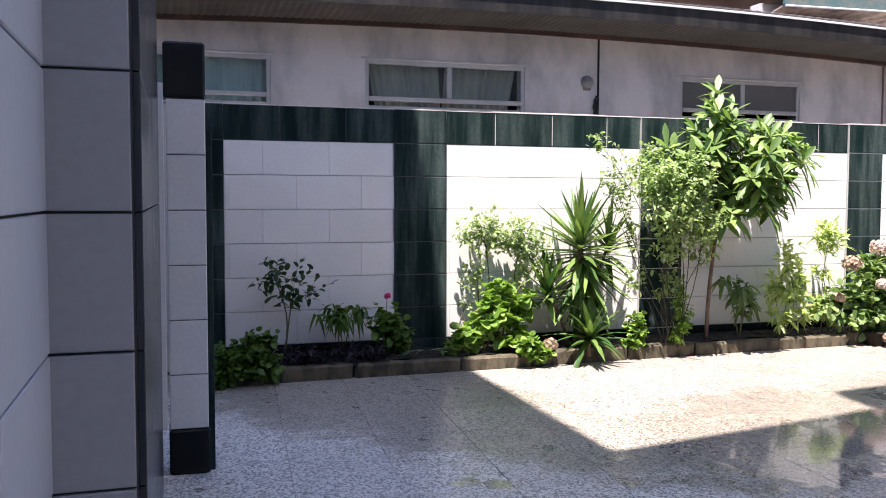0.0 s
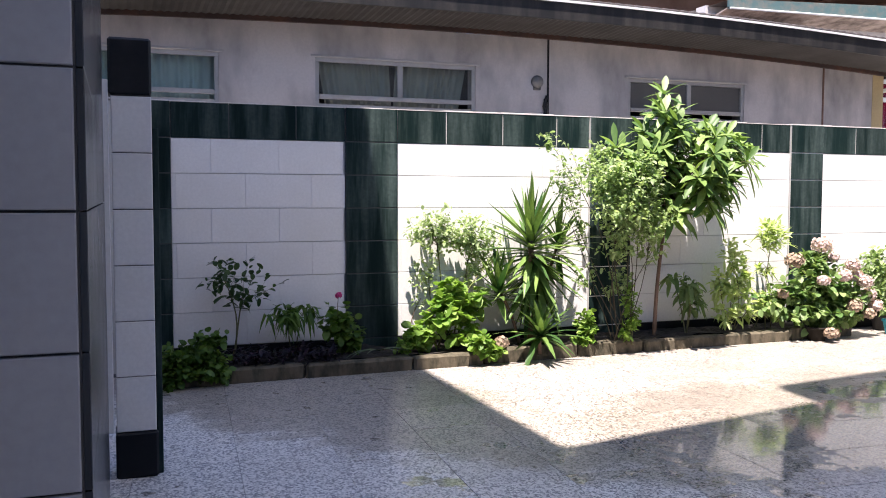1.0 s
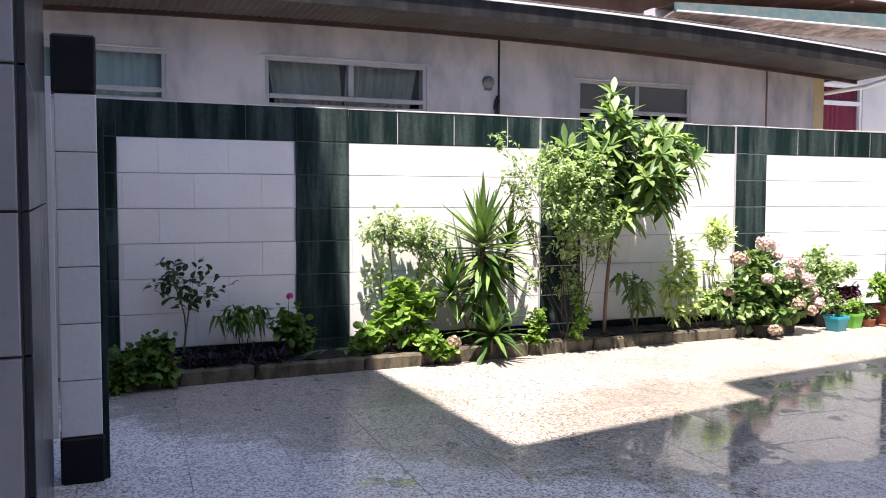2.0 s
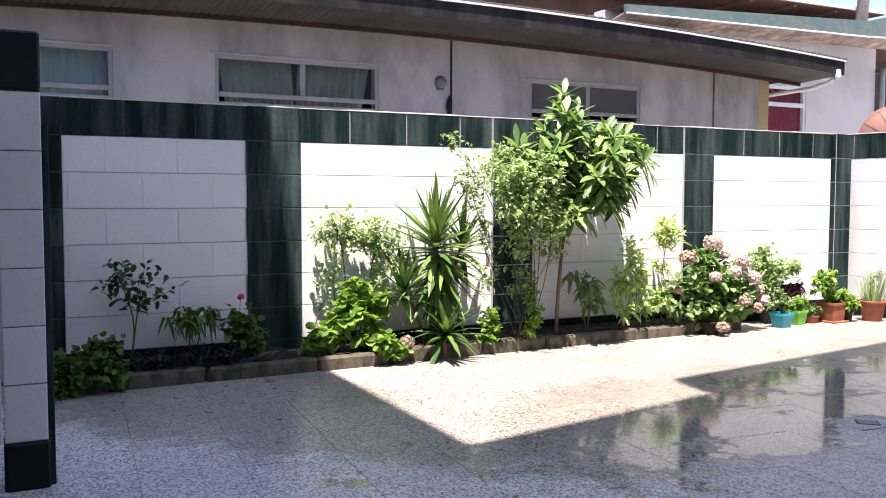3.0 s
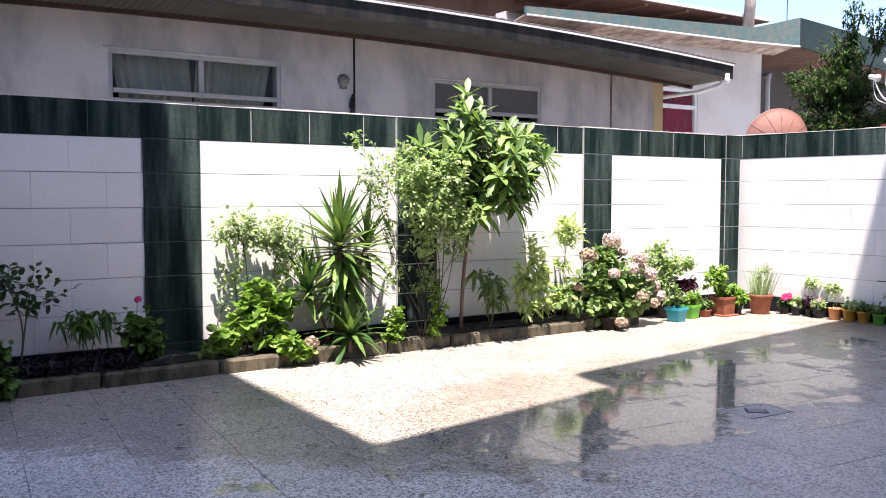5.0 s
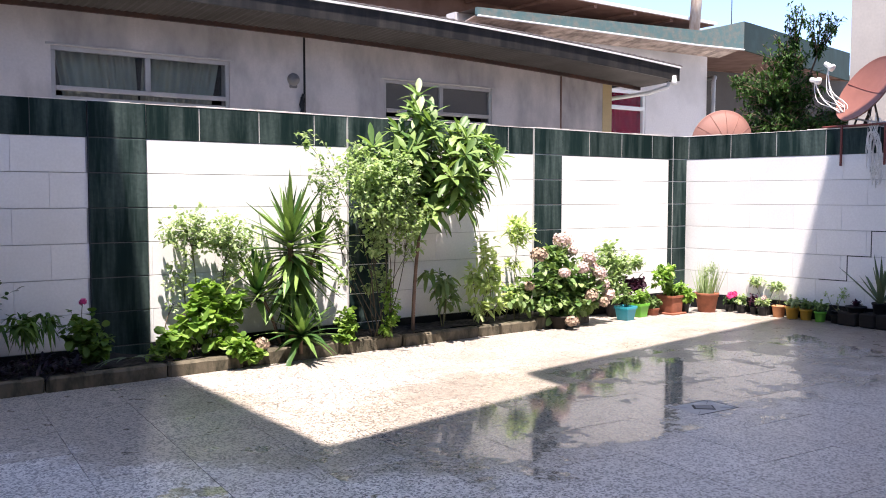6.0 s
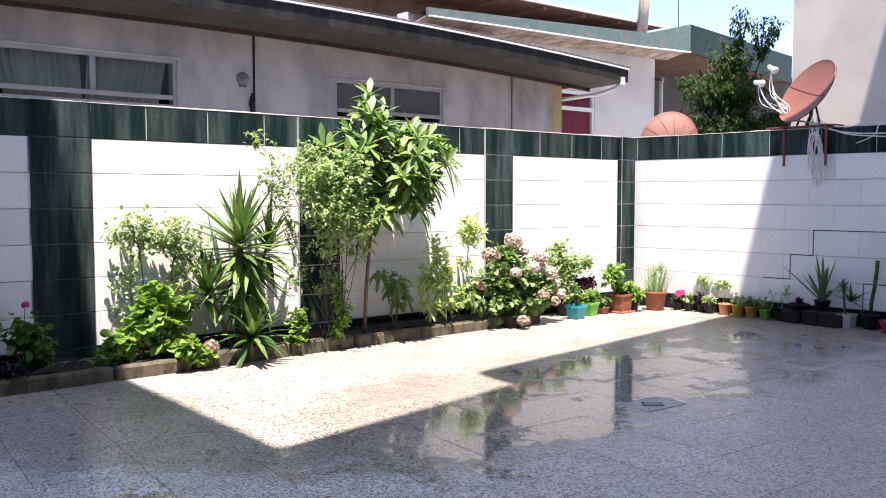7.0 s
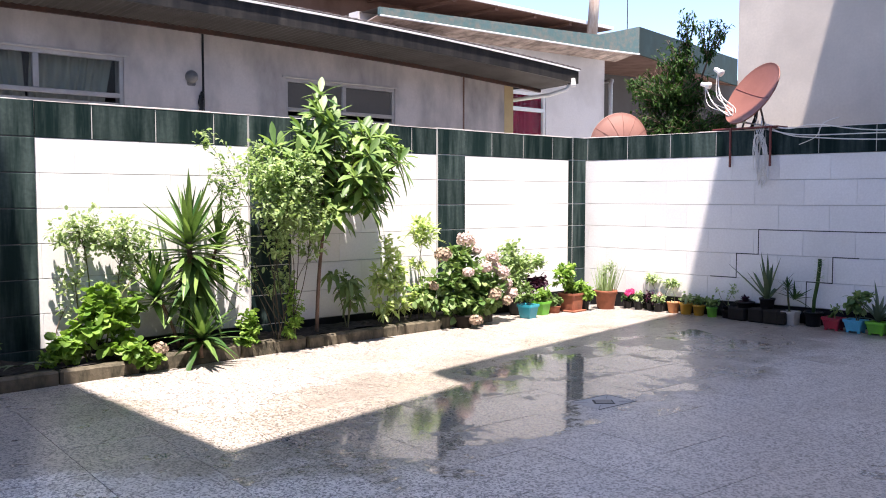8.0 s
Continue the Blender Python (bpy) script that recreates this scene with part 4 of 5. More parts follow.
shrub("upright_herb", "slim upright herb with bright green leaves before the pilaster", "plant", (4.60, 7.19, SOIL_Z), [((-0.03, 0, 0.42), (0.06, 0.06, 0.16), 2), ((0.04, 0, 0.26), (0.09, 0.07, 0.2), 3), ((-0.04, -0.02, 0.12), (0.09, 0.06, 0.12), 2)], 62, (0.05, 0.032), LEAF_BRIGHT, 26, BED, per=7, stem=0.004)

# climbing rose over the second pilaster
shrub("climbing_rose", "tall climbing rose with small light green leaves over the pilaster", "bush", (4.54, 7.27, SOIL_Z), [((-0.30, -0.10, 1.60), (0.24, 0.28, 0.24), 4.5), ((0.0, -0.22, 1.60), (0.30, 0.28, 0.26), 7), ((-0.12, -0.20, 1.28), (0.34, 0.28, 0.22), 6), ((0.18, -0.20, 1.22), (0.26, 0.24, 0.20), 4.5), ((0.0, -0.10, 0.98), (0.30, 0.18, 0.16), 2.2), ((-0.56, 0.12, 1.56), (0.16, 0.08, 0.24), 1.5), ((-0.68, 0.2, 1.92), (0.16, 0.05, 0.10), 0.7), ((-0.48, 0.1, 1.12), (0.16, 0.1, 0.2), 0.9), ((-0.36, 0.1, 0.66), (0.12, 0.1, 0.2), 0.5), ((0.34, -0.05, 0.92), (0.18, 0.12, 0.12), 1.0), ((-0.22, 0.02, 1.86), (0.16, 0.1, 0.08), 0.8), ((-0.02, 0.05, 0.56), (0.20, 0.12, 0.24), 1.4), ((0.0, 0.27, 1.72), (0.28, 0.10, 0.24), 4), ((0.22, 0.25, 1.38), (0.24, 0.10, 0.2), 2.5)], 640, (0.052, 0.031), LEAF_ROSE, 27, BED, per=9, stem=0.0055, base_spread=0.10, bark=DARK_STEM)

# loquat tree
loq = thing("loquat_tree", (5.05, 7.46, SOIL_Z), "young loquat tree with a slim trunk and large glossy leaves", "tree", BED)
r = random.Random(51)
trunk = bmesh.new()
fork = Vector((0.09, 0.0, 1.02))
add_tube(trunk, curve((0, 0, -0.06), fork, r, 0.03, 6), 0.021, 8, 0.8)
part("trunk", trunk, BARK, loq, "slim reddish-brown trunk")
limbs, F, singles = bmesh.new(), Foliage(), 0
for c, rad, k in (((0.02, -0.10, 2.06), (0.22, 0.24, 0.40), 18), ((-0.32, -0.18, 1.80), (0.24, 0.30, 0.26), 9), ((0.20, -0.28, 1.74), (0.32, 0.42, 0.32), 22), ((0.52, -0.24, 1.86), (0.30, 0.38, 0.26), 17), ((0.84, -0.12, 1.76), (0.20, 0.28, 0.24), 10), ((0.44, -0.22, 1.44), (0.42, 0.36, 0.18), 15), ((0.02, -0.15, 1.36), (0.28, 0.28, 0.18), 7)):
    mid = fork.lerp(Vector(c), 0.7)
    part("limb", add_tube(bmesh.new(), curve(fork, mid, r, 0.08, 4), 0.013, 6, 0.7), BARK, loq)
    for _ in range(k):
        p = in_ball(r)
        p = p.normalized() * p.length ** 0.5
        tip = Vector(c) + Vector((p.x * rad[0], p.y * rad[1], p.z * rad[2]))
        add_tube(limbs, curve(mid, tip, r, 0.12, 4), 0.007, 5, 0.6)
        axis = (tip - fork).normalized() * 0.8 + Vector((0, -0.25, 0.6))
        broad = ((0, 0.15), (0.3, 0.7), (0.6, 1.0), (0.84, 0.66), (1.0, 0.03))
        if tip.y < 0.03 and singles < 290:
            leaf_rosette(loq, LEAF_LOQUAT, tip, axis, 12, 0.235, 0.070, -34, 58, 0.42, r, broad, 0.05)
            singles += 12
        else:
            rosette(F, tip, axis, 12, 0.23, 0.070, -34, 58, 0.42, r, broad, 0.3, 0.05)
tagged(part("twigs", limbs, BARK, loq), kind="stuff")
F.make("crown", LEAF_LOQUAT, loq, "whorls of large glossy leaves")

# shrubs between the loquat and the hydrangea
shrub("citrus_seedling", "small citrus plant with dark hanging leaves", "plant", (5.46, 7.48, SOIL_Z), [((0.0, 0, 0.50), (0.13, 0.1, 0.13), 3), ((0.05, 0, 0.32), (0.11, 0.1, 0.14), 2), ((-0.2, 0, 0.6), (0.08, 0.05, 0.06), 0.6)], 34, (0.12, 0.048), LEAF, 28, BED, per=5, stem=0.007, droop=0.8)
shrub("slender_shrub", "slender sunlit shrub with pale yellow-green leaves", "plant", (6.0, 7.46, SOIL_Z), [((-0.04, 0, 0.80), (0.10, 0.07, 0.22), 2), ((0.14, 0, 0.66), (0.10, 0.07, 0.22), 2), ((-0.16, 0, 0.54), (0.10, 0.07, 0.2), 1.6), ((0.0, -0.02, 0.40), (0.20, 0.1, 0.18), 2.4), ((-0.10, -0.05, 0.20), (0.2, 0.1, 0.12), 2), ((0.16, -0.03, 0.2), (0.14, 0.1, 0.1), 1.4)], 100, (0.095, 0.04), LEAF_LIME, 29, BED, per=6, stem=0.006)
shrub("tall_thin_shrub", "tall thin shrub with an airy tuft of pale leaves", "plant", (6.44, 7.5, SOIL_Z), [((0.10, 0, 1.02), (0.22, 0.1, 0.13), 3), ((0.02, 0, 0.62), (0.10, 0.08, 0.16), 0.8), ((0.0, -0.04, 0.3), (0.2, 0.1, 0.14), 1.6)], 64, (0.13, 0.036), LEAF_LIME, 30, BED, per=6, stem=0.007, base_spread=0.1, prof=SWORD)

# hydrangea in its sunken pot
hyd = thing("hydrangea", (7.02, 7.36, 0.0), "hydrangea with broad leaves and faded pink flower heads", "bush", BED)
part("pot", add_lathe(bmesh.new(), [(0, 0), (0.085, 0), (0.105, 0.12), (0.115, 0.12), (0.115, 0.145), (0.095, 0.145), (0.09, 0.11), (0, 0.11)], 20, (-0.12, -0.14, 0)), BLOCK, hyd, "grey clay pot")
shrub_parts(hyd, (0, 0, 0.0), [((0.0, 0.0, 0.58), (0.42, 0.28, 0.30), 6), ((-0.38, 0.0, 0.42), (0.34, 0.24, 0.26), 4), ((0.38, -0.02, 0.38), (0.36, 0.24, 0.28), 5), ((0.05, -0.12, 0.26), (0.42, 0.18, 0.16), 4), ((0.02, 0.03, 0.84), (0.18, 0.16, 0.12), 2)], 400, (0.088, 0.066), LEAF_HYD, 61, per=6, stem=0.008, base_spread=0.12)
for k, (px, py, pz, rad) in enumerate(((0.02, -0.04, 1.00, 0.11), (-0.36, -0.06, 0.84, 0.10), (-0.12, -0.22, 0.64, 0.06), (0.13, -0.24, 0.68, 0.075), (0.18, -0.02, 0.86, 0.065), (0.27, -0.26, 0.36, 0.08), (0.60, -0.12, 0.46, 0.075), (0.66, -0.16, 0.34, 0.07), (0.44, -0.1, 0.66, 0.07), (-0.52, -0.08, 0.5, 0.05), (-0.10, -0.32, 0.10, 0.07), (0.34, -0.14, 0.78, 0.075), (0.48, -0.18, 0.60, 0.08), (0.52, -0.2, 0.26, 0.065))):
    bloom(hyd, (px, py, pz), rad, PETAL_PINK if k % 4 != 1 and k != 10 else DRY, 70 + k, "flower_head", "round pink flower head" if k % 4 != 1 and k != 10 else "withered brown flower head", 85, 0.024)

# rose in a black pot and its neighbours
rose = thing("potted_rose", (8.12, 7.55, 0.0), "bushy rose with small leaves in a black pot against the wall", "plant", "potted plants")
part("pot", add_lathe(bmesh.new(), [(0, 0), (0.07, 0), (0.09, 0.16), (0.095, 0.16), (0.095, 0.18), (0.08, 0.18), (0.075, 0.15), (0, 0.15)], 18), POT_BLACK, rose, "black plastic pot")
shrub_parts(rose, (0, 0, 0.14), [((-0.12, 0, 0.76), (0.17, 0.12, 0.20), 4), ((0.10, 0, 0.62), (0.20, 0.14, 0.20), 4), ((-0.05, 0, 0.42), (0.20, 0.14, 0.18), 4), ((0.42, 0, 0.66), (0.18, 0.1, 0.10), 2)], 190, (0.06, 0.038), LEAF_ROSE, 62, per=8, stem=0.007)

# tree beyond the short wall
tree = thing("garden_tree", (13.3, 8.5, 0.0), "dark bushy tree behind the garden wall", "tree")
r = random.Random(81)
part("trunk", add_tube(bmesh.new(), curve((0, 0, -0.05), (0, 0, 2.6), r, 0.03, 6), 0.09, 10, 0.6), BARK, tree)
limbs, F = bmesh.new(), Foliage()
for c, rad, k in (((0.05, 0.15, 2.5), (1.0, 1.35, 0.65), 420), ((-0.1, 0.1, 3.3), (0.75, 0.8, 0.5), 170), ((0.2, -0.5, 2.5), (0.8, 0.9, 0.6), 210), ((0.05, 0.1, 3.9), (0.45, 0.5, 0.35), 40), ((-0.2, 0.75, 3.5), (0.3, 0.3, 0.14), 14), ((0.35, -0.45, 4.35), (0.35, 0.35, 0.28), 16), ((0.1, -0.05, 4.55), (0.2, 0.2, 0.22), 10)):
    mid = Vector((0, 0, 2.2)).lerp(Vector(c), 0.75)
    part("limb", add_tube(bmesh.new(), curve((0, 0, 2.2), mid, r, 0.1, 4), 0.03, 6, 0.5), BARK, tree)
    for _ in range(k):
        p = in_ball(r)
        tip = Vector(c) + Vector((p.x * rad[0], p.y * rad[1], p.z * rad[2]))
        t = curve(mid, tip, r, 0.15, 4)
        add_tube(limbs, t, 0.008, 4, 0.5)
        for i in range(34):
            q = r.random()
            kk = min(3, int(q * 4))
            F.blade(t[kk].lerp(t[kk + 1], q * 4 - kk) + in_ball(r) * 0.06, in_ball(r), (0, 0, 1), r.uniform(0.06, 0.10), 0.036, 0.3)
tagged(part("twigs", limbs, BARK, tree), kind="stuff")
F.make("crown", LEAF_FAR, tree, "dense dark green foliage")


# ---- potted plants along the walls ----
POTS = "potted plants"


def pot_body(holder, rad, hgt, mat, seg=22, taper=0.74, rim=0.02, label=""):
    t = 0.012
    part("pot", add_lathe(bmesh.new(), [(0, 0), (rad * taper, 0), (rad * taper + 0.004, 0.006), (rad * 0.965, hgt - rim), (rad * 1.06, hgt - rim), (rad * 1.07, hgt - 0.004), (rad * 1.05, hgt), (rad * 0.97, hgt), (rad * 0.93, hgt - 0.02), (rad * 0.9, hgt - 0.035)], seg), mat, holder, label)
    part("soil", add_lathe(bmesh.new(), [(0, hgt - 0.022), (rad * 0.5, hgt - 0.024), (rad * 0.92, hgt - 0.032)], seg), SOIL, holder)


def box_pot(holder, wx, wy, hgt, mat, taper=0.8, label="", feet=False):
    bm = bmesh.new()
    rings = []
    for s, z in ((taper, 0.0 if not feet else 0.02), (0.97, hgt - 0.03), (1.06, hgt - 0.028), (1.06, hgt), (0.95, hgt), (0.9, hgt - 0.03)):
        c = 0.12
        rings.append([bm.verts.new((x * wx * s / 2, y * wy * s / 2, z)) for x, y in ((-1, -1 + c), (-1 + c, -1), (1 - c, -1), (1, -1 + c), (1, 1 - c), (1 - c, 1), (-1 + c, 1), (-1, 1 - c))])
    for r0, r1 in zip(rings, rings[1:]):
        for i in range(8):
            bm.faces.new((r0[i], r0[(i + 1) % 8], r1[(i + 1) % 8], r1[i]))
    bm.faces.new(rings[0][::-1])
    part("pot", bm, mat, holder, label)
    part("soil", box(-wx * 0.43, wx * 0.43, -wy * 0.43, wy * 0.43, hgt - 0.05, hgt - 0.028), SOIL, holder)
    if feet:
        for sx_, sy_ in product((-1, 1), (-1, 1)):
            part("foot", box(sx_ * wx * 0.3 - 0.015, sx_ * wx * 0.3 + 0.015, sy_ * wy * 0.3 - 0.012, sy_ * wy * 0.3 + 0.012, 0, 0.021, 0.003), mat, holder)


def saucer(holder, rad, mat, square=False):
    if square:
        part("saucer", box(-rad, rad, -rad, rad, 0.0, 0.022, 0.006), mat, holder)
    else:
        part("saucer", add_lathe(bmesh.new(), [(0, 0), (rad * 0.85, 0), (rad, 0.022), (rad * 0.95, 0.022), (rad * 0.82, 0.008), (0, 0.008)], 20), mat, holder)


def potted(at, label, turn=0.0):
    return thing("potted_plant", at, label, "potted plant", POTS, turn=turn)


h = potted((8.02, 7.24, 0), "teal square plastic pot with a mixed leafy plant", 8)
saucer(h, 0.075, POT_TEAL, True)
box_pot(h, 0.20, 0.20, 0.17, POT_TEAL, 0.74)
shrub_parts(h, (0, 0, 0.14), [((-0.04, 0, 0.27), (0.12, 0.1, 0.09), 2), ((-0.02, 0, 0.38), (0.07, 0.06, 0.08), 1)], 34, (0.05, 0.036), LEAF, 101, per=6, stem=0.004)

h = potted((8.38, 7.34, 0), "lime green plastic pot full of bright leaves", 6)
box_pot(h, 0.19, 0.18, 0.17, POT_LIME, 0.76)
shrub_parts(h, (0, 0, 0.14), [((0, 0, 0.23), (0.13, 0.1, 0.08), 2), ((0.05, 0, 0.28), (0.1, 0.08, 0.06), 1)], 52, (0.045, 0.03), LEAF_BRIGHT, 102, per=7, stem=0.003)

h = potted((8.46, 7.62, 0), "coleus with dark purple leaves in a black pot")
pot_body(h, 0.09, 0.17, POT_BLACK)
shrub_parts(h, (0, 0, 0.14), [((-0.08, -0.03, 0.34), (0.16, 0.1, 0.11), 2), ((0.12, -0.04, 0.38), (0.14, 0.1, 0.09), 2)], 56, (0.085, 0.045), LEAF_PURPLE, 103, per=6, stem=0.005)

h = potted((8.64, 7.36, 0), "trailing leafy plant in a small terracotta dish")
pot_body(h, 0.09, 0.09, TERRACOTTA, taper=0.85)
shrub_parts(h, (0, 0, 0.06), [((0, 0, 0.16), (0.13, 0.1, 0.09), 2)], 50, (0.05, 0.03), LEAF, 104, per=6, stem=0.003)

h = potted((8.93, 7.31, 0), "square terracotta pot on a saucer with leafy green plants", 5)
saucer(h, 0.15, TERRACOTTA, True)
box_pot(h, 0.25, 0.25, 0.24, TERRACOTTA, 0.86)
shrub_parts(h, (0, 0, 0.2), [((-0.12, 0.03, 0.46), (0.2, 0.12, 0.14), 3), ((0.06, 0, 0.34), (0.18, 0.12, 0.09), 3), ((0.0, 0.05, 0.56), (0.12, 0.1, 0.08), 1.5)], 90, (0.075, 0.04), LEAF_BRIGHT, 105, per=7, stem=0.005)

h = potted((9.13, 7.25, 0), "bright round-leaved plant hanging from a small black pot")
pot_body(h, 0.07, 0.13, POT_BLACK)
shrub_parts(h, (0, 0, 0.1), [((0.0, -0.02, 0.22), (0.13, 0.1, 0.11), 2)], 34, (0.075, 0.06), LEAF_BRIGHT, 106, per=5, stem=0.004)

h = potted((9.46, 7.15, 0), "large round terracotta pot with feathery green stems")
pot_body(h, 0.145, 0.25, TERRACOTTA, 26, 0.72, 0.05)
F = Foliage()
r = random.Random(107)
for i in range(110):
    b = Vector((r.uniform(-0.1, 0.1), r.uniform(-0.1, 0.1), 0.22))
    d = Vector((b.x * 1.6 + r.uniform(-0.2, 0.2) + 0.1, b.y * 1.5 + r.uniform(-0.2, 0.2), 1))
    F.blade(b, d, (0, 1, 0), r.uniform(0.15, 0.46), 0.014, 0.03, SWORD)
F.make("foliage", LEAF_PALE, h, "thin feathery upright stems")
shrub_parts(h, (0, 0, 0.22), [((0.10, 0, 0.58), (0.07, 0.05, 0.12), 2), ((-0.02, 0, 0.5), (0.07, 0.05, 0.12), 2)], 40, (0.03, 0.012), LEAF_PALE, 108, per=8, stem=0.003)

ROW = [  # a point along the short wall, radius, height, pot, foliage kind
    (9.71, 6.98, 0.055, 0.12, POT_BLACK, "pink"), (9.71, 6.80, 0.06, 0.13, POT_BLACK, "herb"), (9.75, 6.64, 0.055, 0.12, POT_BLACK, "purple"),
    (9.72, 6.50, 0.065, 0.14, POT_BLACK, "flower"), (9.76, 6.30, 0.08, 0.17, POT_ORANGE, "bare"), (9.77, 6.12, 0.08, 0.17, POT_YELLOW, "herb"),
    (9.79, 5.95, 0.075, 0.16, POT_YELLOW, "leafy"), (9.78, 5.76, 0.068, 0.15, POT_LIME, "leafy"), (9.84, 5.58, 0.08, 0.13, BLOCK, "twig"),
]
WORDS = {"pink": "bright pink flowers", "herb": "a low green herb", "purple": "dark purple leaves", "flower": "small pale flowers", "bare": "a few dry stems", "leafy": "soft green leaves", "twig": "thin bare twigs"}
COLOURS = {POT_BLACK.name: "black plastic", POT_ORANGE.name: "orange clay", POT_YELLOW.name: "mustard yellow", POT_LIME.name: "lime green", BLOCK.name: "dark grey"}
for k, (px, py, rad, hgt, m, kind_) in enumerate(ROW):
    hgt *= 0.84
    h = potted((px, py, 0), f"{COLOURS[m.name]} pot with {WORDS[kind_]} by the wall")
    pot_body(h, rad, hgt, m, 18, 0.74, 0.022)
    if kind_ in ("herb", "leafy", "flower"):
        shrub_parts(h, (0, 0, hgt - 0.03), [((0, 0, hgt + 0.06), (rad * 1.3, rad * 1.3, 0.07), 2)], 26, (0.045, 0.028), LEAF if kind_ == "leafy" else LEAF_PALE, 120 + k, per=6, stem=0.003)
        if kind_ == "flower":
            for q in range(3):
                bloom(h, (-0.03 + 0.03 * q, -0.02, hgt + 0.1 + 0.02 * (q % 2)), 0.02, PETAL_PINK, 140 + q, "flower", "", 12, 0.016)
    elif kind_ == "pink":
        shrub_parts(h, (0, 0, hgt - 0.03), [((0, 0, hgt + 0.06), (0.08, 0.07, 0.06), 2)], 18, (0.05, 0.03), LEAF_DARK, 120 + k, per=5, stem=0.003)
        for q in range(4):
            bloom(h, (-0.05 + 0.035 * q, -0.03, hgt + 0.10 + 0.025 * (q % 2)), 0.03, PETAL_HOT, 150 + q, "flower", "bright pink flower", 14, 0.028)
    elif kind_ == "purple":
        shrub_parts(h, (0, 0, hgt - 0.03), [((0, 0, hgt + 0.08), (0.09, 0.08, 0.09), 2)], 24, (0.05, 0.03), LEAF_PURPLE, 120 + k, per=5, stem=0.003)
    else:
        shrub_parts(h, (0, 0, hgt - 0.03), [((0, 0, hgt + 0.14), (0.06, 0.05, 0.12), 2)], 5, (0.03, 0.012), LEAF_PALE, 120 + k, per=3, stem=0.004)

tall_twigs = potted((9.84, 6.52, 0), "thin trailing plant with pale yellow-green leaves in a black pot")
pot_body(tall_twigs, 0.07, 0.15, POT_BLACK)
shrub_parts(tall_twigs, (0, 0, 0.12), [((-0.03, 0.16, 0.42), (0.05, 0.12, 0.07), 2), ((0, -0.12, 0.38), (0.05, 0.14, 0.07), 2)], 44, (0.055, 0.022), LEAF_PALE, 160, per=6, stem=0.004)
reed = potted((9.90, 5.62, 0), "thin upright twigs with small pale leaves in a dark pot")
pot_body(reed, 0.06, 0.14, POT_BLACK)
shrub_parts(reed, (0, 0, 0.12), [((0, -0.08, 0.34), (0.03, 0.06, 0.10), 2), ((0, 0.12, 0.32), (0.03, 0.05, 0.1), 0.6)], 18, (0.035, 0.016), LEAF_PALE, 161, per=6, stem=0.004)

# dark blocks that carry the agave
for k, (py, w, hgt) in enumerate(((5.40, 0.24, 0.15), (5.16, 0.2, 0.165), (4.97, 0.2, 0.165), (4.85, 0.1, 0.15))):
    b = thing("stone_block", (9.83, py, 0), "dark weathered stone block by the wall", "stone block", "blocks by the wall", turn=-6 + 3 * k)
    part("block", box(-0.11, 0.11, -w / 2 + 0.005, w / 2 - 0.005, 0, hgt, 0.014), BLOCK, b)
agave = potted((9.86, 5.08, 0.16), "agave with stiff pale-edged leaves in a dark bowl")
pot_body(agave, 0.09, 0.13, POT_BLACK)
leaf_rosette(agave, AGAVE, (0, 0, 0.12), (0, 0, 1), 12, 0.58, 0.06, 38, 86, 0.05, random.Random(170), SWORD, 0.03)
suc = potted((9.85, 5.36, 0.146), "low dark red succulent in a dark dish")
pot_body(suc, 0.11, 0.08, POT_BLACK)
F = Foliage()
rosette(F, (0, 0, 0.07), (0, 0, 1), 40, 0.10, 0.035, -10, 70, 0.2, random.Random(171), ROUND, 0.3, 0.0)
F.make("foliage", LEAF_PURPLE, suc)
aloe = potted((9.88, 4.80, 0.0), "spiky aloe in a pale cement pot by the wall")
box_pot(aloe, 0.17, 0.17, 0.16, CONCRETE_PALE, 0.92)
F = Foliage()
rosette(F, (0.04, 0.06, 0.42), (0, 0, 1), 22, 0.15, 0.02, -10, 80, 0.1, random.Random(172), SWORD)
rosette(F, (0.0, -0.04, 0.30), (0, -0.3, 1), 14, 0.24, 0.03, 5, 60, 0.1, random.Random(173), SWORD)
F.make("foliage", LEAF_DARK, aloe)
part("stem", add_tube(bmesh.new(), [(0.02, 0.02, 0.13), (0.04, 0.05, 0.28), (0.04, 0.06, 0.42)], 0.012, 6), STEM, aloe)

cactus = potted((9.95, 4.56, 0), "tall thin column cactus in a black pot")
pot_body(cactus, 0.10, 0.17, POT_BLACK)
bm = bmesh.new()
add_tube(bm, [(0, 0, 0.14), (0.01, 0.0, 0.3), (0.02, -0.03, 0.5), (0.02, -0.05, 0.7), (0.02, -0.05, 0.78)], 0.02, 10, 1.1)
part("column", bm, LEAF_DARK, cactus, "dark green ribbed column")
F = Foliage()
r = random.Random(175)
for i in range(70):
    a, z = r.uniform(0, 6.28), r.uniform(0.5, 0.78)
    F.blade((0.02 + 0.025 * math.cos(a), -0.05 + 0.025 * math.sin(a), z), (math.cos(a), math.sin(a), 0.4), (0, 0, 1), 0.045, 0.012, 0.1)
F.make("foliage", LEAF_PALE, cactus)

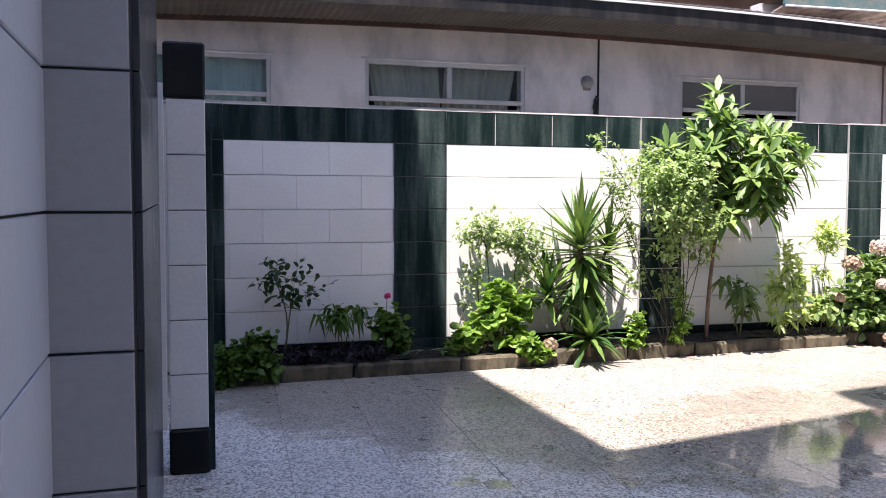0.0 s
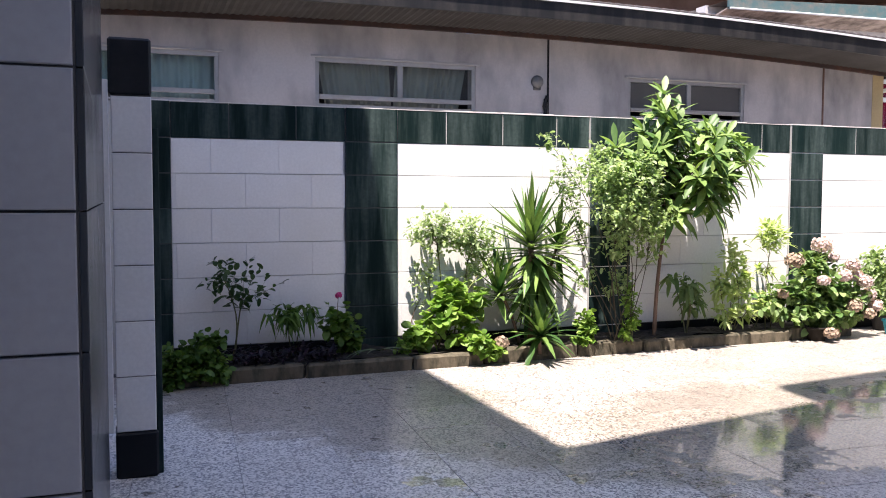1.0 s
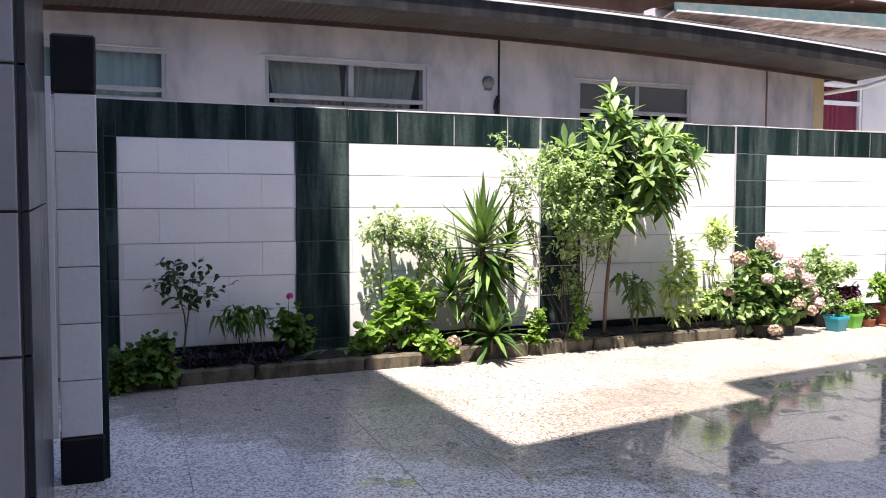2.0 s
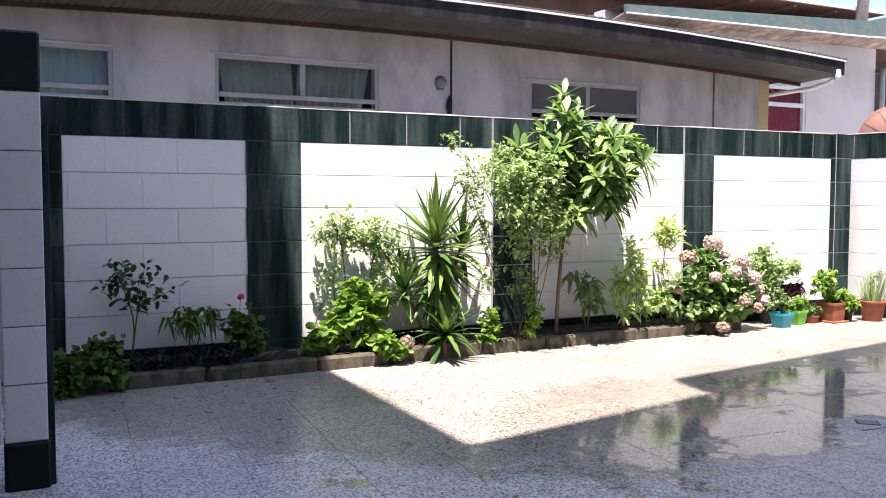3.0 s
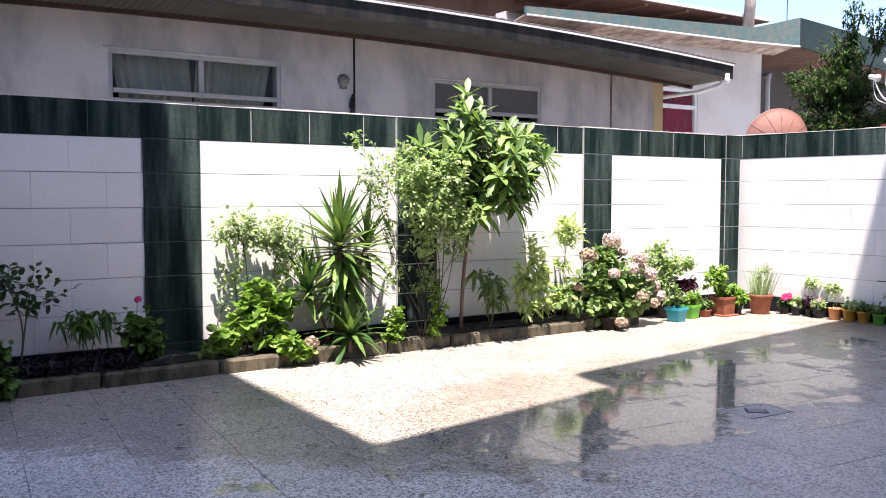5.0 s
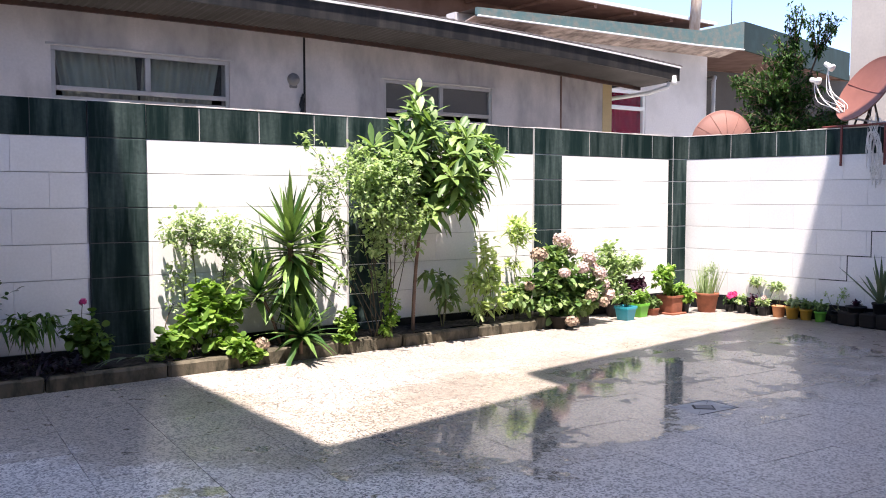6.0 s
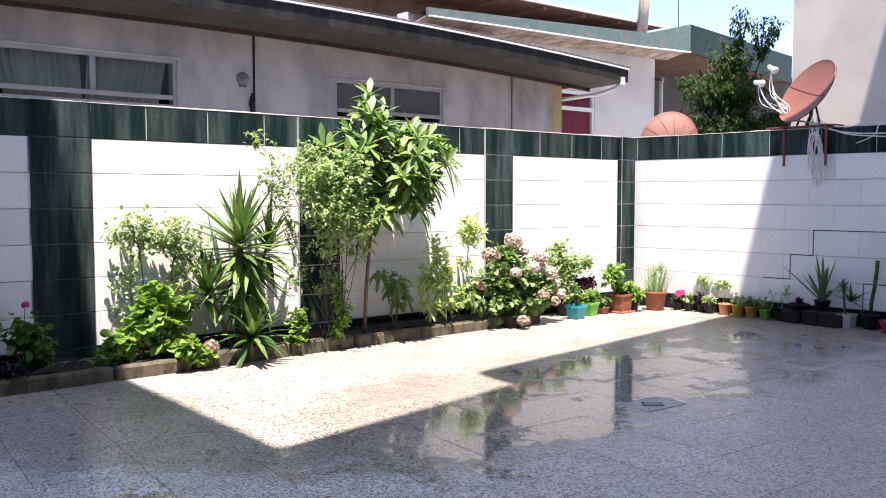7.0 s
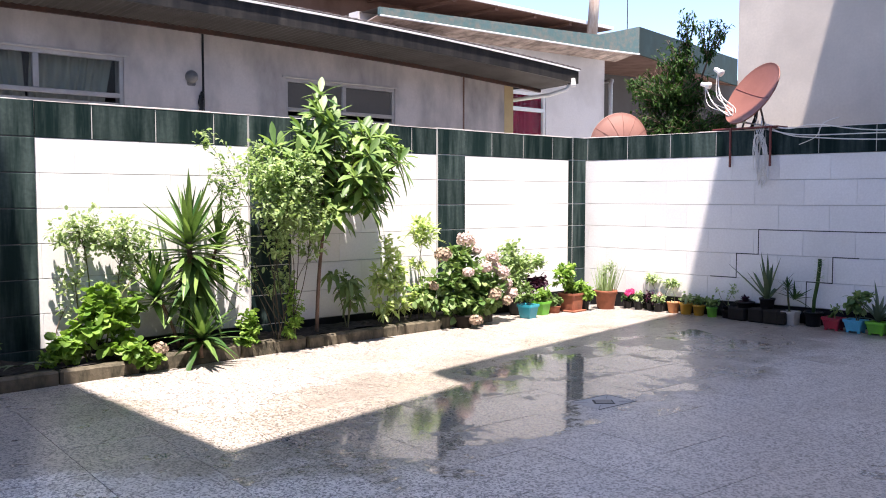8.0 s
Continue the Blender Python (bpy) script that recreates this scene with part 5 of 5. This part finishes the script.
# plastic window boxes
for k, (py, m, word, kind_) in enumerate(((4.27, POT_RED, "red", "low"), (4.03, POT_BLUE, "blue", "round"), (3.79, POT_LIME, "lime green", "grass"), (3.52, POT_ORANGE, "orange", "low"))):
    h = potted((9.83, py, 0), f"{word} plastic planter box with {'a round-leaved shrub' if kind_ == 'round' else 'long grey leaves' if kind_ == 'grass' else 'small seedlings'}", turn=84)
    box_pot(h, 0.21, 0.17, 0.145, m, 0.74, "", True)
    if kind_ == "round":
        shrub_parts(h, (0, 0, 0.13), [((0.0, 0, 0.34), (0.12, 0.1, 0.12), 3), ((0.0, 0, 0.26), (0.13, 0.1, 0.08), 1), ((-0.14, 0, 0.42), (0.06, 0.06, 0.04), 1)], 36, (0.07, 0.055), LEAF, 180 + k, per=5, stem=0.006)
    elif kind_ == "grass":
        leaf_rosette(h, LEAF_GREY, (0, 0, 0.14), (0, 0, 1), 16, 0.44, 0.048, 25, 80, 0.3, random.Random(185), SWORD)
    else:
        shrub_parts(h, (0, 0, 0.13), [((0.0, 0, 0.24), (0.08, 0.06, 0.07), 3)], 12, (0.05, 0.03), LEAF, 180 + k, per=4, stem=0.003)

# ---- satellite dishes ----
def smooth(pts, n=5):
    """Points along a smooth curve through pts."""
    pts = [Vector(q) for q in pts]
    ext = [pts[0]] + pts + [pts[-1]]
    out = []
    for i in range(len(pts) - 1):
        a, b, c, d = ext[i:i + 4]
        for k in range(n):
            t = k / n
            out.append(0.5 * (2 * b + (c - a) * t + (2 * a - 5 * b + 4 * c - d) * t * t + (3 * b - a - 3 * c + d) * t ** 3))
    return out + [pts[-1]]


def bowl(rad, deep, seg=40, rings_=10, ribs=0):
    """A shallow bowl round +z with a rolled rim, thin but two-sided."""
    prof = [(rad * i / rings_, deep * (i / rings_) ** 2) for i in range(rings_ + 1)]
    back = [(rad * 1.012, deep + 0.004), (rad * 1.015, deep - 0.012)] + [(a * 1.0, b - 0.012) for a, b in reversed(prof)]
    return add_lathe(bmesh.new(), prof + back, seg)


RIGHT, UP, BACK = Vector((0.739, -0.674, 0)), Vector((0.04, 0.045, 0.998)), Vector((-0.672, -0.738, 0.06))
nrm = (0.94 * (-0.86 * RIGHT + 0.51 * UP) + 0.27 * BACK).normalized()
DC = Vector((10.15, 5.47, 2.75))
dish = thing("satellite_dish", (10.10, 5.50, Z_TOP + 0.012), "faded red satellite dish with white cables on the garden wall", "satellite dish", "satellite dishes")
base = Vector((10.10, 5.50, Z_TOP + 0.012))
T = Matrix.Translation(DC - base) @ nrm.to_track_quat("Z", "Y").to_matrix().to_4x4()
bm = bowl(0.43, 0.065)
bm.transform(T @ Matrix.Translation((0, 0, -0.035)))
part("reflector", bm, DISH, dish, "faded red painted reflector")
bm = bmesh.new()
add_tube(bm, [T @ Vector((q * 0.42 * 0.96, q * 0.42 * -0.28, 0.065 * q * q - 0.033)) for q in (-1, -0.7, -0.4, 0, 0.4, 0.7, 1)], 0.0035, 5)
part("seam", bm, OXBLOOD, dish)
part("mast", add_tube(bmesh.new(), [(0.02, -0.02, 0), (0.06, -0.06, 0.14), T @ Vector((0, 0, -0.08))], 0.022, 8), IRON, dish)
part("strut", add_tube(bmesh.new(), [(0.0, -0.22, 0.0), T @ Vector((0.12, -0.1, -0.06))], 0.012, 6), IRON, dish)
part("strut", add_tube(bmesh.new(), [(0.05, 0.12, 0.0), T @ Vector((-0.1, 0.12, -0.05))], 0.012, 6), IRON, dish)
part("plate", box(-0.16, 0.10, -0.46, 0.40, 0.0, 0.02, 0.004), OXBLOOD, dish, "oxblood steel plate on the wall top")
for oy in (0.14, -0.38):
    part("bracket_leg", box(-0.185, -0.163, oy - 0.012, oy + 0.012, -0.46, 0.018, 0.003), OXBLOOD, dish)
low = T @ Vector((0, 0, 0)) + Vector((-0.04, 0.22, -0.30))
r = random.Random(9)
for tip in (Vector((10.15, 6.14, 2.93)), Vector((10.15, 5.96, 3.09))):
    tp = tip - base
    part("feed_arm", add_tube(bmesh.new(), smooth([low, low.lerp(tp, 0.5) + Vector((0, 0.08, -0.02)), tp]), 0.007, 6), PLASTIC, dish)
    bm = bmesh.new()
    add_lathe(bm, [(0, -0.05), (0.026, -0.05), (0.03, -0.02), (0.03, 0.03), (0.045, 0.045), (0.045, 0.075), (0, 0.08)], 14)
    bm.transform(Matrix.Translation(tp) @ (T.translation - tp).to_track_quat("Z", "Y").to_matrix().to_4x4())
    part("receiver", bm, PLASTIC, dish, "white receiver head")
    for k in range(3):
        j = Vector((r.uniform(-0.05, 0.05), r.uniform(-0.08, 0.06), r.uniform(-0.05, 0.03)))
        part("cable", add_tube(bmesh.new(), smooth([tp, tp.lerp(low, 0.35) + Vector((0, 0.12, -0.06)) + j, tp.lerp(low, 0.75) + j * 0.8, low + j * 0.3, (0.02, -0.2 + j.y, 0.03)]), 0.0045, 5), CABLE, dish)
tang = thing("cable_tangle", (9.93, 5.26, 2.30), "tangle of white cables hanging down the wall", "cables")
r = random.Random(10)
for k in range(11):
    pts = [(r.uniform(0.0, 0.12), r.uniform(-0.08, 0.12), r.uniform(0.03, 0.16))]
    a0, w = r.uniform(0, 6), r.uniform(0.05, 0.1)
    for i in range(9):
        pts.append((-0.02 + r.uniform(-0.015, 0.015), w * math.cos(a0 + i * 0.9) + r.uniform(-0.02, 0.02) - 0.03, -0.06 - 0.42 * (1 + math.sin(a0 + i * 0.8)) * r.uniform(0.4, 0.8)))
    part("cable", add_tube(bmesh.new(), smooth(pts, 4), 0.0045, 5), CABLE, tang)
line = thing("cable_run", (10.1, 5.2, 2.3), "white cables strung along the wall top", "cables")
for k, (dz, end) in enumerate(((-0.10, -0.13), (-0.13, -0.20), (0.02, -0.10))):
    part("cable", add_tube(bmesh.new(), smooth([(-0.12, 0.0, 0.0 + 0.03 * k), (-0.16, -0.30, -0.02 + dz * 0.5), (-0.16, -0.62, dz), (-0.14, -1.3, end + 0.02), (-0.02, -2.6, end), (0.06, -3.4, end)]), 0.007, 5), CABLE, line)
part("cable", add_tube(bmesh.new(), smooth([(-0.15, -0.42, -0.20), (-0.16, -0.62, -0.12), (-0.15, -0.70, 0.03), (-0.02, -0.82, 0.10)]), 0.005, 5), CABLE, line)

dish2 = thing("satellite_dish", (11.2, 8.17, 0), "faded red ribbed satellite dish standing behind the wall", "satellite dish", "satellite dishes")
n2 = (0.25 * UP - 0.25 * RIGHT - 0.93 * BACK).normalized()
T2 = Matrix.Translation((0, 0, 2.28)) @ n2.to_track_quat("Z", "Y").to_matrix().to_4x4()
bm = bowl(0.48, 0.16)
bm.transform(T2)
part("reflector", bm, DISH_PALE, dish2, "faded red painted reflector")
for k in range(12):
    a = k * math.pi / 6
    part("rib", add_tube(bmesh.new(), [T2 @ Vector((q * 0.48 * math.cos(a), q * 0.48 * math.sin(a), 0.16 * q * q - 0.016)) for q in (0.05, 0.35, 0.7, 1.0)], 0.004, 4), DISH, dish2)
part("mast", add_tube(bmesh.new(), [(0, 0, 0), (0, 0, 2.26)], 0.03, 8), IRON, dish2)

# ---- tiles of the pier ----
for k in range(-5, 5):
    z = 1.467 + 0.303 * k
    z0 = max(z, 0.0)
    tile("wall_tile", 0.181, z + 0.303 - z0 - 0.006, 0.014, TILE_FRONT_DIM, pier, pose(-0.260, 2.02, z0 + 0.003), 0.003)
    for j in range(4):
        tile("wall_tile", 0.585, z + 0.303 - z0 - 0.006, 0.014, TILE_SIDE_LIT, pier, pose(-0.262, 0.245 - j * 0.59 + 1.19, z0 + 0.003, 0, 0, 90), 0.003)
    for j in range(5):
        tile("green_tile", 0.56, z + 0.303 - z0 - 0.004, 0.016, POLISHED, pier, pose(-0.073 + j * 0.566 * 0.0014, 2.018 + j * 0.566, z0 + 0.002, 0, 0, 89.92), 0.002)

# ---- terrazzo tiles of the court floor ----
floor = thing("floor", (0, 0, 0), "wet speckled grey terrazzo floor tiles", "floor", kind="structure")
part("bedding", box(-1.1, 10.6, -2.5, 8.0, -0.034, -0.006), DARK_GROUT, floor)
FT = pose(0.78, 7.05, 0, 0, 0, -4.2)
PITCH = 0.56
for i, j in product(range(-4, 19), range(-13, 2)):
    c = FT @ Vector((i * PITCH + PITCH / 2, j * PITCH + PITCH / 2, 0))
    if -0.6 < c.x < 10.4 and -1.2 < c.y < 7.75:
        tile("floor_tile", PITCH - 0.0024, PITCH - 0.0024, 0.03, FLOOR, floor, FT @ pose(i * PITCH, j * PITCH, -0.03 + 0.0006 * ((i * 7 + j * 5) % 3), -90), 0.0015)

# ---- facing stones of the garden walls ----
PILASTERS = [(0.285, 0.445), (1.96, 2.455), (4.478, 4.965), (7.005, 7.46), (9.45, 9.735)]
for x0, x1 in PILASTERS:
    w = x1 - x0
    # pilasters in shadow get dark joints: the shade put into the grout
    part("pilaster", box(x0 + 0.004, x1 - 0.004, WALL_Y - (0.03 if x0 < 9 else 0.083) - 0.014, WALL_Y - 0.0005, 0, Z_TOP - 0.01), GROUT if x0 > 3 else DARK_GROUT, wall_a)
    for r in range(8):
        z = Z_WHITE - r * COURSE
        lo, hi = max(0.0, z), min(Z_TOP, z + COURSE + (0.01 if r == 0 else 0))
        if r == 7:
            lo, hi = 0.0, Z_WHITE - 6 * COURSE
        if hi - lo > 0.03:
            proud = 0.03 if x0 < 9 else 0.083
            tile("green_tile", w - 0.01, hi - lo - 0.009, 0.019, GREEN, wall_a, pose(x0 + 0.005, WALL_Y - proud, lo + 0.0045))
            if x0 > 9:
                tile("green_tile", 0.084, hi - lo - 0.009, 0.006, GREEN, wall_a, pose(x0 + 0.004, WALL_Y - 0.005, lo + 0.0045, 0, 0, -90))
for (a0, a1), (b0, b1) in zip(PILASTERS, PILASTERS[1:]):
    facing(wall_a, pose(a1, WALL_Y, 0), b0 - a1, 6, Z_WHITE, 0.255)
    facing(wall_a, pose(a1, WALL_Y, 0), b0 - a1, 1, Z_TOP, 0.1, hgt=Z_TOP - Z_WHITE, mat=GREEN, name="green_tile", depth=0.025, gap=0.009)
    # first bay's joint bed is dark as well, its shade painted in
    part("joint_bed", box(a1 + 0.001, b0 - 0.001, WALL_Y - 0.021, WALL_Y - 0.0005, Z_WHITE + 0.004, Z_TOP - 0.014), GROUT if a1 > 1 else DARK_GROUT, wall_a)
    part("base_course", box(a1, b0, WALL_Y - 0.024, WALL_Y - 0.0005, 0, Z_WHITE - 6 * COURSE - 0.004), BASE, wall_a, "black stone base course")
cap_rng = random.Random(77)
x = -0.6
while x < CORNER.x + 0.2:
    tile("cap_stone", min(0.585, CORNER.x + 0.22 - x) - 0.004, cap_rng.choice((0.005, 0.009, 0.012, 0.014)), 0.268, CAP, wall_a, pose(x, WALL_Y + 0.24, Z_TOP - 0.006), 0.002)
    x += 0.585

facing(wall_b, MB @ pose(0.01, 0, 0), LEN_B - 0.01, 6, Z_WHITE, 0.15)
facing(wall_b, MB @ pose(0.01, 0, 0), LEN_B - 0.01, 1, Z_TOP, 0.5, hgt=Z_TOP - Z_WHITE, mat=GREEN, name="green_tile", depth=0.025, gap=0.009, block=0.62)
bm = box(0.01, LEN_B, -0.021, -0.0005, Z_WHITE + 0.004, Z_TOP - 0.014)
bm.transform(MB)
part("joint_bed", bm, GROUT, wall_b)
bm = box(0.2, LEN_B, -0.024, -0.0005, 0, Z_WHITE - 6 * COURSE - 0.004)
bm.transform(MB)
part("base_course", bm, BASE, wall_b, "black stone base course")
x = 0.0
while x < LEN_B:
    tile("cap_stone", 0.581, cap_rng.choice((0.005, 0.009, 0.012, 0.014)), 0.268, CAP, wall_b, MB @ pose(x, 0.24, Z_TOP - 0.006), 0.002)
    x += 0.585


# stepped cracks that follow the joints of the short wall
def crack(u0, u1, v0, v1):
    bm = box(u0, u1, -0.0235, -0.0215, v0, v1)
    bm.transform(MB)
    part("crack", bm, DARK_GROUT, wall_b, "dark open joint")


def crack_line(pts):
    for (u0, r0), (u1, r1) in zip(pts, pts[1:]):
        z0, z1 = Z_WHITE - r0 * COURSE, Z_WHITE - r1 * COURSE
        crack(min(u0, u1) - 0.006, max(u0, u1) + 0.006, min(z0, z1) - 0.006, max(z0, z1) + 0.006)


crack_line([(1.95, 5), (2.28, 5), (2.28, 4), (2.55, 4), (2.55, 3), (5.2, 3)])
crack_line([(3.13, 6), (3.13, 5), (3.42, 5), (3.42, 4), (3.70, 4)])
